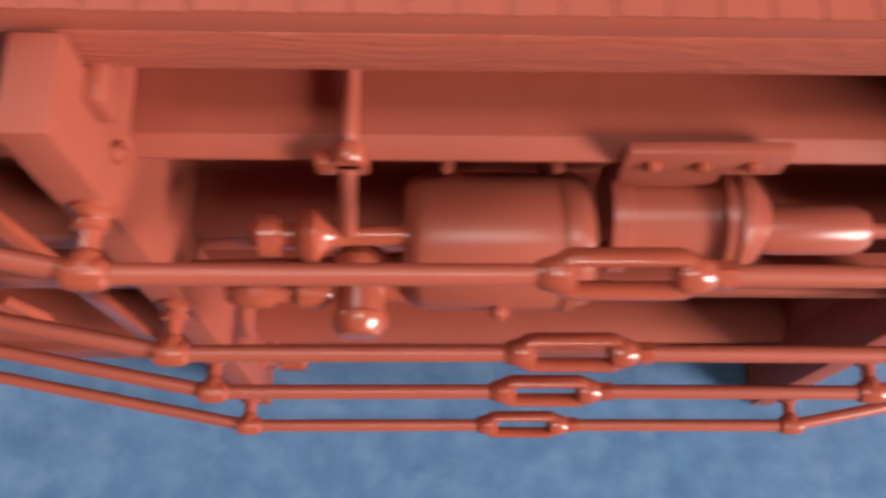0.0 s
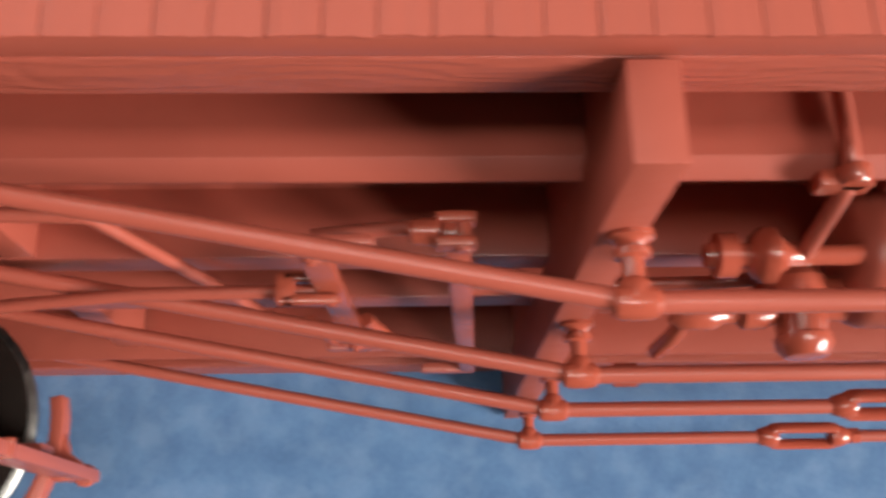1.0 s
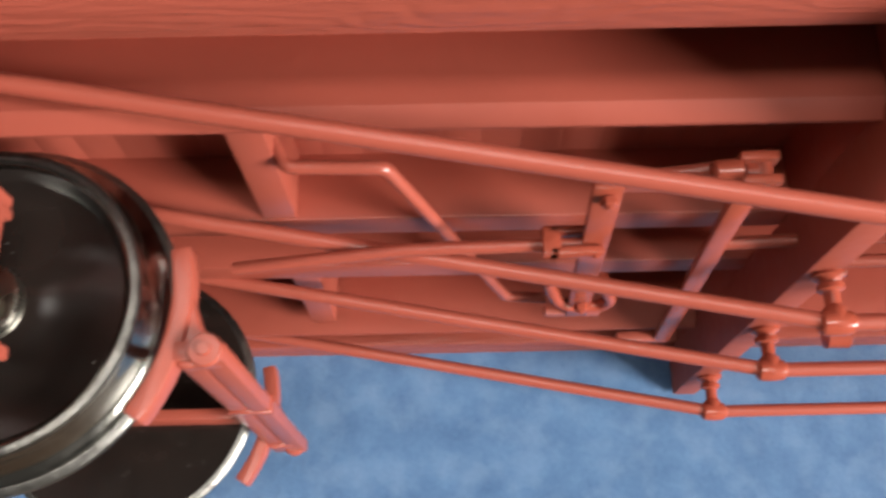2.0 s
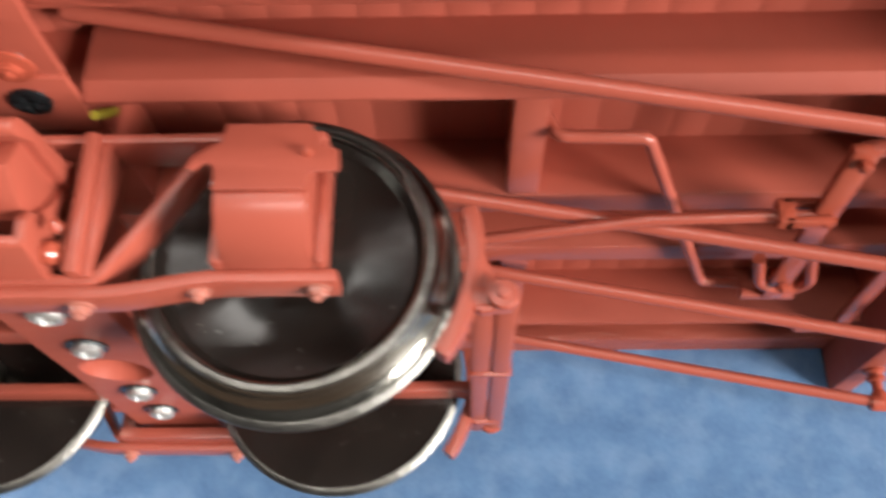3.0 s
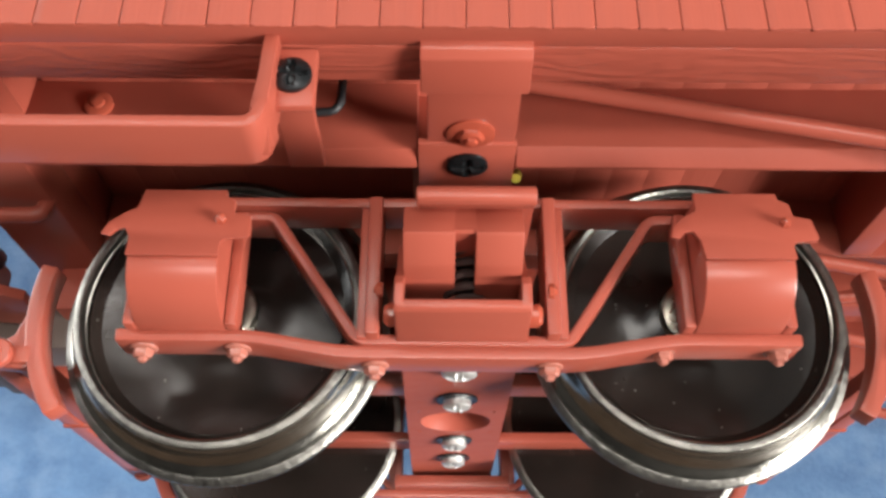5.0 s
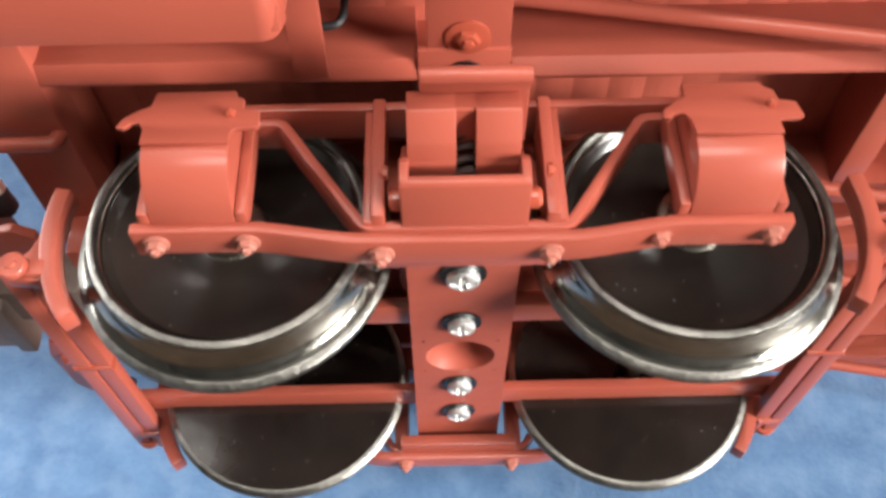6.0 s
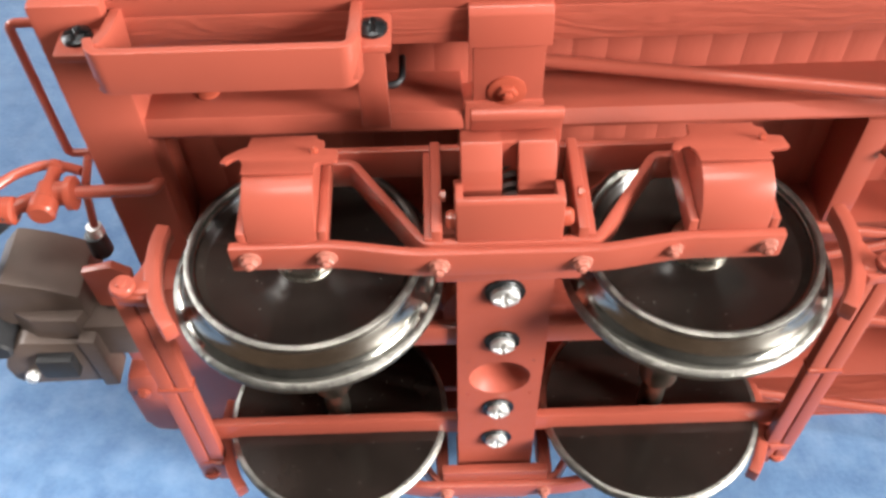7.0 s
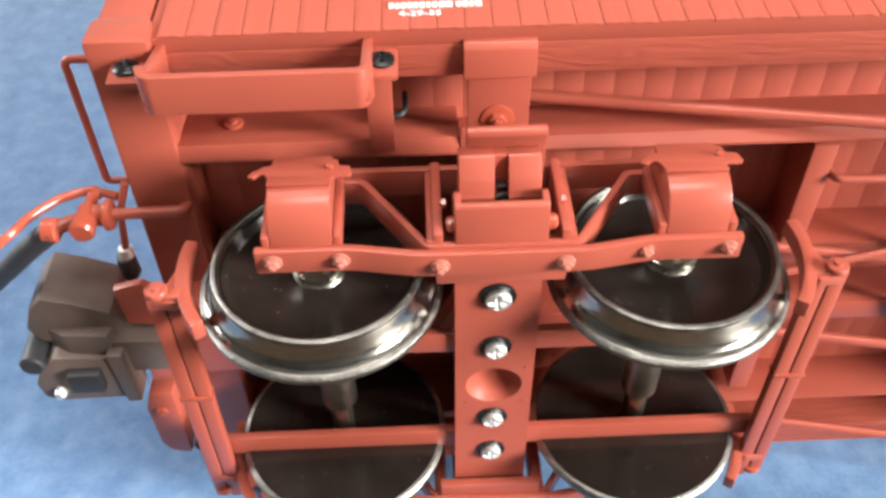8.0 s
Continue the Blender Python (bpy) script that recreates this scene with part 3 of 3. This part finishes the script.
for yb in (-27.6, -14.5, 6.0):
    part("lever_pin", bm_bolt((85.6 + (yb + 29.5) * 0.055, yb, 23.6), "-z", 0.9, 0.8), cast_paint, lv)
lever = bm_box(97.6, 100.0, -31.8, 26.5, 24.0, 25.2, 0.4)
for v in lever.verts:
    v.co.x += (v.co.y * 1000 + 32.5) * 0.06 * MM
lv = part("brake_lever", lever, cast_paint, car)
fork = bm_box(97.0, 100.6, -32.6, -30.2, 25.1, 26.0, 0.3)
bm_box(97.0, 100.6, -32.6, -30.2, 22.8, 23.7, 0.3, fork)
join(fork, bm_lathe([(22.5, 0.0), (22.5, 0.6), (22.7, 0.75), (26.1, 0.75), (26.3, 0.0)], (99.4, -31.3, 0), "z", 14))
join(fork, bm_lathe([(94.6, 0.8), (94.9, 1.15), (97.2, 1.35), (97.4, 0.9)], (0, -31.2, 24.5), "x", 14))
part("clevis", fork, cast_paint, lv)
part("lever_stub", bm_box(86.0, 91.6, -29.6, -28.0, 24.0, 25.0, 0.3), paint, car)
part("lever_foot", bm_box(83.4, 91.0, 11.0, 12.7, 24.0, 25.4, 0.4), paint, car)
part("lever_foot", bm_box(95.6, 103.4, 25.4, 27.2, 24.0, 25.4, 0.4), paint, car)
rod_fork = bm_box(81.2, 87.2, -15.6, -13.7, 22.7, 23.6, 0.3)
bm_box(81.2, 87.2, -15.6, -13.7, 25.1, 26.0, 0.3, rod_fork)
bm_box(80.6, 82.6, -15.6, -13.7, 22.7, 26.0, 0.3, rod_fork)
part("rod_fork", rod_fork, cast_paint, car)
part("brake_rod", bm_tube([(46.0, -8.0, 24.4), (66.0, -13.4, 24.3), (86.6, -14.6, 24.2)], 0.75, 10), paint, car)
part("brake_rod", bm_tube([(85.8, -27.8, 25.4), (99.0, -31.0, 25.4)], 0.7, 10), paint, car)
part("brake_rod", bm_tube([(101.0, -10.0, 25.6), (128.0, -12.0, 25.6), (184.0, -22.0, 26.2)], 0.75, 10), paint, car)
part("rod_hook", bm_tube([(82.6, -1.0, 24.6), (84.6, 6.6, 24.4), (86.6, 8.6, 24.3), (90.6, 8.8, 24.3), (91.6, 6.6, 24.4), (89.2, -1.6, 24.6)], 0.85, 10, 1.6), cast_paint, car)

# coupler pocket plate and end details
lug = bm_prism([(-59.6, -13.8), (-59.2, -5.6), (-53.4, -4.8), (-52.6, -13.2), (-55.0, -15.0)], 21.4, 22.8, "z", 0.3)
part("coupler_plate", lug, paint, car)
part("coupler_plate", bm_box(-58.0, -52.0, 0.4, 8.0, 20.0, 21.4, 0.4), paint, car)
part("draft_gear_box", bm_box(-51.0, -36.0, -8.0, 9.6, 22.4, 29.5, 0.4), paint, car)
part("lift_pin", bm_lathe([(-17.0, 0.5), (-16.9, 1.1), (-15.2, 1.2), (-15.0, 0.8)], (-58.0, 0, 27.6), "y", 14), zinc, car, "bright metal uncoupling pin")
part("pin_sleeve", bm_lathe([(-15.2, 1.0), (-15.0, 1.5), (-11.2, 1.7), (-10.4, 1.2)], (-58.4, 0, 27.6), "y", 14), rubber, car, "black uncoupling sleeve")
part("uncoupling_rod", bm_tube([(-55.0, -29.6, 29.0), (-57.0, -24.0, 28.2), (-58.0, -16.0, 27.6)], 0.6, 10, 1.0), paint, car)
bracket = bm_prism([(-55.0, 10.4), (-59.4, 11.0), (-60.6, 15.0), (-60.4, 26.0), (-59.0, 29.0), (-55.4, 29.6)], 18.6, 24.0, "z", 0.6)
join(bracket, bm_bolt((-58.0, 15.6, 18.7), "-z", 1.2, 0.9))
part("end_bracket", bracket, paint, car)
part("end_bracket_screw", bm_cross_screw((-53.6, 29.4, 20.4), "-z", 1.6, 0.9), black_screw, car)

# white lettering: a date, and words too small to read as plain bars
def lettering(text, x0, x1, z0, height, y):
    cu = bpy.data.curves.new("lettering", "FONT")
    cu.body, cu.extrude, cu.offset = text, 0.02, 0.02
    tmp = bpy.data.objects.new("lettering_curve", cu)
    me = bpy.data.meshes.new_from_object(tmp)
    bpy.data.objects.remove(tmp)
    xs = [v.co.x for v in me.vertices]
    ys = [v.co.y for v in me.vertices]
    bm = bmesh.new()
    bm.from_mesh(me)
    for v in bm.verts:
        u = (v.co.x - min(xs)) / (max(xs) - min(xs))
        w = (v.co.y - min(ys)) / (max(ys) - min(ys))
        v.co = Vector((x0 + (x1 - x0) * u, y - v.co.z * 2, z0 + height * w)) * MM
    bpy.data.meshes.remove(me)
    return part("lettering", bm, white_ink, car, "small white painted date")


lettering("4-29-35", -12.7, -6.9, 32.6, 1.25, -54.47)
let = random.Random(8)
for xa, xb in ((-14.0, -5.4), (-4.8, -1.2)):
    x = xa
    while x < xb:
        w = let.uniform(0.6, 0.9)
        part("lettering_bar", bm_box(x, x + w, -54.53, -54.3, 34.6 + let.uniform(0, 0.15), 35.9 - let.uniform(0, 0.15), 0), white_ink, car)
        x += w + let.uniform(0.12, 0.22)


# ---- the coupler
def make_coupler():
    c = new("coupler")
    c.matrix_world = LYING
    tagged(c, "brown metal knuckle coupler on the car's end", "coupler")
    part("shank", bm_box(-63.0, -50.0, -4.2, 3.6, 18.6, 25.0, 0.6), brown, c)
    head = bm_prism([(-60.8, -9.6), (-66.5, -12.2), (-71.0, -13.6), (-73.4, -11.0), (-75.2, -6.4), (-74.0, -3.4), (-69.5, -1.2), (-60.8, -0.4)], 20.2, 31.0, "z", 0.9)
    part("head", head, brown, c)
    ridge = bm_prism([(-72.5, 20.6), (-69.0, 18.6), (-62.0, 18.2), (-61.0, 20.8)], -6.4, -1.2, "y", 0.5)
    part("head_ridge", ridge, brown, c)
    foot = bm_prism([(-60.4, -1.4), (-71.5, -2.0), (-74.6, 0.6), (-76.4, 4.8), (-76.0, 8.6), (-73.6, 9.8), (-60.2, 9.4)], 17.4, 24.0, "z", 0.8)
    part("foot", foot, brown, c)
    part("side_wall", bm_prism([(-62.6, -3.2), (-60.0, -3.0), (-59.6, 9.6), (-62.0, 9.7)], 16.6, 22.0, "z", 0.5), brown, c)
    part("knuckle", bm_lathe([(16.8, 0.0), (16.8, 1.7), (17.2, 2.1), (23.0, 2.1)], (-75.2, -0.6, 0), "z", 20), rubber, c, "black knuckle pivot")
    part("jaw", bm_box(-70.0, -64.4, 0.6, 5.4, 15.6, 17.8, 0.5), rubber, c, "black plastic latch under the head")
    part("knuckle_pin", bm_lathe([(15.9, 0.0), (16.0, 0.7), (16.4, 1.0), (17.8, 1.1)], (-72.6, 6.6, 0), "z", 16), zinc, c, "bright steel pin")
    return c


make_coupler()

# ---- the bogie
WX, WZ = 25.75, 15.75


def make_bogie():
    g = new("bogie")
    g.matrix_world = LYING
    tagged(g, "red archbar bogie with two plated steel wheelsets", "bogie")
    # wheelsets
    for sx in (-1, 1):
        ws = part("wheelset", bm_lathe([(-35.5, 1.9), (35.5, 1.9)], (sx * WX, 0, WZ), "y", 24), axle_steel, g, "steel axle with two plated wheels")
        for sy in (-1, 1):
            # tread, with a worn flange behind it and a worn rim face in front
            tread = [(20.45, 13.6), (20.5, 17.2), (20.75, 16.75), (21.2, 16.3), (21.8, 15.95), (22.5, 15.7), (23.4, 15.52), (24.4, 15.42), (24.7, 15.3), (24.4, 14.2)]
            flange = [(18.7, 13.5), (18.7, 17.0), (18.9, 17.6), (19.4, 18.0), (20.0, 17.95), (20.35, 17.5), (20.58, 16.95), (20.3, 13.5)]
            rim = [(24.45, 15.0), (24.4, 15.44), (24.9, 15.52), (25.15, 15.42), (25.3, 15.15), (25.3, 14.75), (25.1, 14.5), (24.0, 14.3), (24.1, 14.7)]
            t = part("wheel", bm_lathe([(a * sy, r) for a, r in tread], (sx * WX, 0, WZ), "y", 96, closed=True), nickel, ws, "plated steel wheel tread")
            part("flange", bm_lathe([(a * sy, r) for a, r in flange], (sx * WX, 0, WZ), "y", 96, closed=True), worn_steel, t, "worn plated flange")
            part("rim", bm_lathe([(a * sy, r) for a, r in rim], (sx * WX, 0, WZ), "y", 96, closed=True), worn_steel, t, "worn bright rim edge")
            web = [(18.55, 0.0), (18.55, 5.0), (18.6, 17.0), (18.9, 17.1), (24.0, 14.6), (24.4, 14.6), (24.3, 14.4), (23.4, 13.9), (22.6, 13.2), (22.3, 11.0), (22.35, 8.0), (22.5, 5.6), (23.0, 4.4), (23.0, 0.0)]
            part("web", bm_lathe([(a * sy, r) for a, r in web], (sx * WX, 0, WZ), "y", 64), web_brown, t, "dark brown wheel web")
            part("hub", bm_lathe([(22.6 * sy, 4.3), (23.2 * sy, 3.7), (23.8 * sy, 3.6), (24.0 * sy, 3.9), (24.6 * sy, 3.85), (24.8 * sy, 3.4), (24.8 * sy, 2.0)], (sx * WX, 0, WZ), "y", 28), hub_steel, t, "bare metal hub")
        part("sleeve", bm_lathe([(-9.5, 2.0), (-9.3, 3.0), (9.3, 3.0), (9.5, 2.0)], (sx * WX, 0, WZ), "y", 24), axle_steel, ws)
    # side frames
    for sy in (-1, 1):
        def flip(b, sy=sy):
            return b if sy < 0 else mirror_y(b)
        fr = part("side_frame", flip(bm_ribbon(rounded([(-33.0, 9.0), (-20.4, 9.0), (-11.5, 7.4), (11.5, 7.3), (20.2, 8.8), (32.4, 8.8)], 2.2), -34.6, -30.5, 1.3, 0.36)), paint, g)
        part("inverted_archbar", flip(bm_ribbon(rounded([(-31.0, 21.8), (-18.8, 21.6), (-10.0, 8.5), (10.2, 8.4), (18.8, 21.4), (31.0, 21.6)], 0.9), -35.0, -30.8, 1.05, 0.28)), paint, fr)
        part("top_archbar", flip(bm_ribbon([(-31.0, 22.7), (-17.0, 22.6), (17.0, 22.6), (31.0, 22.7)], -36.0, -31.2, 1.0, 0.2)), paint, fr)
        for xs in (-1, 1):
            col = bm_box(xs * 8.5 - 0.65, xs * 8.5 + 0.65, -36.8, -31.0, 8.4, 22.9, 0.25)
            bm_box(xs * 9.5 - 0.5, xs * 9.5 + 0.5, -35.6, -31.0, 8.4, 22.9, 0.2, col)
            part("column", flip(col), paint, fr)
            part("pocket_bolt", flip(bm_bolt((xs * 7.6 + 0.2, -39.4, 11.6), "x" if xs > 0 else "-x", 0.7, 0.6)), cast_paint, fr)
            # journal box: a slanting lid over a barrel
            xm = 26.2 if xs > 0 else -26.6
            prof = [(-33.6, 9.4), (-35.0, 9.4)]
            prof += [(-35.0 - 5.9 * math.sin(t), 14.1 - 4.7 * math.cos(t)) for t in [radians(a) for a in range(6, 91, 6)]]
            prof += [(-40.9, 14.3), (-40.5, 14.5), (-38.8, 21.0), (-33.6, 21.6)]
            jb = part("journal_box", flip(bm_prism(prof, xm - 4.15, xm + 4.15, "x", 0.32)), paint, fr)
            for ex in (-1, 1):
                part("box_flange", flip(bm_box(xm + ex * 4.75 - 0.55, xm + ex * 4.75 + 0.55, -36.2, -33.2, 9.4, 21.4, 0.25)), paint, jb)
            # sloping lid with a hooked ear and a square ear
            side = [(4.2, 0.0), (4.2, 1.6), (4.6, 2.1), (6.5, 2.2), (6.8, 2.6), (6.6, 5.0), (5.0, 5.4), (4.9, 7.0), (4.0, 7.6), (3.9, 8.4),
                    (-4.0, 8.4), (-4.2, 6.0), (-5.2, 5.4), (-6.6, 4.0), (-7.0, 2.6), (-6.2, 2.4), (-5.6, 3.2), (-4.8, 3.3), (-4.3, 2.2), (-4.2, 0.0)]
            lid = bm_prism(side, 0.0, 0.75, "z", 0.14)
            for v in lid.verts:
                x, k, h = v.co.x, v.co.y, v.co.z
                v.co = Vector((xm * MM + x, -40.7 * MM + k * 0.24 - h * 0.97, 14.2 * MM + k * 0.95 - h * 0.24))
            bmesh.ops.recalc_face_normals(lid, faces=lid.faces[:])
            part("lid", flip(lid), paint, jb)
            part("lid_bolt", flip(bm_bolt((xm + 3.9, -40.4, 18.2), "-y", 0.55, 0.6)), cast_paint, jb)
            for xc in (-30.6, -21.6) if xs < 0 else (19.3, 30.4):
                part("frame_nut", flip(bm_bolt((xc, -32.7, 8.4), "-z", 1.0, 1.1, 6, 1.35)), worn_nut_paint, fr)
            part("frame_nut", flip(bm_bolt((xs * 8.35, -32.5, 6.8), "-z", 1.0, 1.1, 6, 1.35)), worn_nut_paint, fr)
        # spring pocket below the bolster's end
        pk = bm_prism([(-34.8, 8.3), (-35.4, 8.2), (-40.6, 9.0), (-41.0, 9.3), (-41.0, 10.0), (-40.5, 10.3), (-34.8, 9.7)], -6.2, 6.0, "x", 0.2)
        for xc in (-6.3, 5.2):
            join(pk, bm_prism([(-34.4, 8.2), (-40.7, 9.05), (-41.05, 9.6), (-41.1, 11.6), (-40.5, 12.6), (-39.4, 12.8), (-37.4, 14.6), (-34.4, 18.6)], xc, xc + 0.9, "x", 0.15))
        pocket = part("spring_pocket", flip(pk), paint, fr)
        for xs in (-1, 1):
            nub = bm_lathe([(0.0, 1.15), (0.8, 1.15), (1.2, 0.8), (1.3, 0.0)] if xs > 0 else [(0.0, 1.15), (-0.8, 1.15), (-1.2, 0.8), (-1.3, 0.0)], (xs * 6.2, -36.8, 10.2), "x", 16)
            part("pocket_nub", flip(nub), cast_paint, pocket)
        part("spring_seat", flip(bm_box(-8.9, 8.9, -31.2, -27.6, 7.9, 9.6, 0.25)), paint, fr)
        # bolster end: two cheeks with a slot between them, under a rolled lip
        cheek = [(-33.0, 12.2), (-39.3, 12.3), (-39.7, 12.6), (-41.6, 12.9), (-42.0, 13.15), (-44.2, 14.6), (-44.5, 15.0), (-43.3, 18.2), (-33.0, 18.4)]
        ch = bm_prism(cheek, -5.5, -0.85, "x", 0.12)
        join(ch, bm_prism(cheek, 1.0, 5.3, "x", 0.12))
        join(ch, bm_prism([(-33.0, 15.2), (-44.2, 15.0), (-44.42, 15.2), (-43.3, 18.1), (-33.0, 18.3)], -1.0, 1.15, "x", 0.0))
        join(ch, bm_prism([(-33.0, 17.8), (-43.0, 18.1), (-45.9, 16.9), (-46.6, 17.0), (-46.9, 17.5), (-46.8, 18.2), (-46.2, 18.7), (-44.4, 19.2), (-33.0, 20.4)], -4.3, 6.3, "x", 0.25))
        part("bolster_end", flip(ch), paint, fr)
        coil = [(0.2 + 1.75 * math.cos(k * 0.6), -35.0 - k * 0.06 + 1.6 * math.sin(k * 0.6), 9.9 + k * 0.092) for k in range(76)]
        part("spring", flip(bm_tube(coil, 0.42, 6)), dark_steel, fr, "dark coil spring behind the slot")
    part("bolster", bm_box(-5.0, 5.6, -33.2, 33.2, 17.3, 22.0, 0.5), paint, g)
    part("centre_plate", bm_lathe([(22.0, 0.0), (22.0, 8.0), (25.6, 8.0), (25.8, 6.0), (29.6, 6.0)], (0, 0, 0), "z", 32), paint, g)
    # spring plank across, with its dished hole and four screws
    plank = bmesh.new()
    bm_box(-6.2, 6.2, -34.2, -4.85, 10.3, 12.2, 0, plank)
    bm_box(-6.2, 6.2, 4.85, 34.2, 10.3, 12.2, 0, plank)
    for xa, xb in ((-6.2, -4.85), (4.85, 6.2)):
        bm_box(xa, xb, -4.85, 4.85, 10.3, 12.2, 0, plank)
    seg = 48
    rings = [[], [], [], [], []]
    for k in range(seg):
        t = 2 * math.pi * (k + 0.5) / seg
        c, s = math.cos(t), math.sin(t)
        e = 4.85 / max(abs(c), abs(s))
        for ring, (rad, z) in zip(rings, ((e, 10.3), (4.5, 10.3), (3.9, 11.3), (2.8, 12.3), (1.4, 12.8))):
            ring.append(plank.verts.new(Vector((c * rad, s * rad, z)) * MM))
    for p, q in zip(rings, rings[1:]):
        for k in range(seg):
            j = (k + 1) % seg
            plank.faces.new((p[k], p[j], q[j], q[k]))
    plank.faces.new(rings[-1])
    sp = part("spring_plank", plank, matte_paint, g)
    for yc, r in ((-21.6, 1.9), (-9.8, 1.7), (9.2, 1.7), (19.4, 1.7)):
        sc = part("plank_screw", bm_cross_screw((0.0, yc, 10.1), "-z", r, 1.0), zinc, sp, "bright zinc cross-head screw")
        part("washer", bm_lathe([(10.4, 0.6), (10.05, 0.6), (10.05, r + 0.75), (10.4, r + 0.75)], (0, yc - 0.4, 0), "z", 24, closed=True), black_screw, sc)
    # tie bars along the bogie
    part("tie_bar", bm_box(-24.0, 24.0, -12.2, -8.0, 11.2, 12.8, 0.3), paint, g)
    part("tie_bar", bm_box(-46.4, 46.6, 14.8, 19.4, 11.5, 13.0, 0.3), paint, g)
    # brake beams: two bars side by side with a collar, eyes at the ends, and shoes against the wheels
    for sx in (-1, 1):
        bb = part("brake_beam", bm_box(sx * 46.0 - 1.15, sx * 46.0 + 1.15, -25.4, 30.0, 9.3, 11.2, 0.35), paint, g)
        part("truss_bar", bm_box(sx * 48.5 - 1.15, sx * 48.5 + 1.15, -25.6, 29.6, 9.2, 11.0, 0.4), paint, bb)
        part("collar", bm_box(sx * 47.3 - 2.6, sx * 47.3 + 2.6, -1.4, -0.4, 9.0, 11.4, 0.3), cast_paint, bb)
        for ya in (-26.8, 27.0):
            eye = bm_lathe([(ya + 0.1, 0.0), (ya + 0.1, 0.55), (ya + 0.45, 0.65), (ya + 0.5, 1.45), (ya + 0.7, 1.6), (ya + 1.3, 1.6), (ya + 1.5, 1.45), (ya + 1.6, 0.0)],
                           (sx * 48.0, 0, 10.1), "y", 24)
            part("beam_end", eye, paint, bb)
        for sy in (-1, 1):
            arc = []
            for k in range(13):
                t = radians(-36 + 50 * k / 12)
                arc.append((sx * (WX + math.cos(t) * 19.5), WZ + math.sin(t) * 19.5))
            sh = bm_ribbon(arc, sy * 23.8 - 1.5, sy * 23.8 + 1.5, 1.9, 0.35)
            shoe = part("brake_shoe", sh, paint, bb)
            arm = bm_prism([(sx * 44.8, 16.8), (sx * 46.2, 15.4), (sx * 47.2, 12.6), (sx * 49.0, 11.4), (sx * 49.2, 9.2), (sx * 45.6, 8.8), (sx * 44.0, 10.2)],
                           sy * 23.8 - 0.9, sy * 23.8 + 0.9, "y", 0.25)
            part("shoe_arm", arm, paint, shoe)
    return g


make_bogie()

# ---- sheathing boards on the upper side, one by one, with roughly cut lower ends
PITCH = 3.72
board_meshes = []
rng = random.Random(3)
for k in range(6):
    lower = [(0.03 + (PITCH - 0.06) * i / 7, 29.72 + rng.uniform(-0.05, 0.10)) for i in range(8)]
    outline = [(0.03, 139.0)] + lower + [(PITCH - 0.03, 139.0)]
    bm = bm_prism(outline, -54.30, -53.95, "y", 0.13)
    me = bpy.data.meshes.new("sheathing_board")
    bm.to_mesh(me)
    bm.free()
    me.materials.append(board_paint)
    shade(me)
    board_meshes.append(me)
x = 7.35 - PITCH * 14
while x < X1 - 11.6:
    piece("sheathing_board", board_meshes[rng.randrange(6)], body, x, rng.uniform(-0.04, 0.04), rng.uniform(-0.04, 0.04))
    x += PITCH
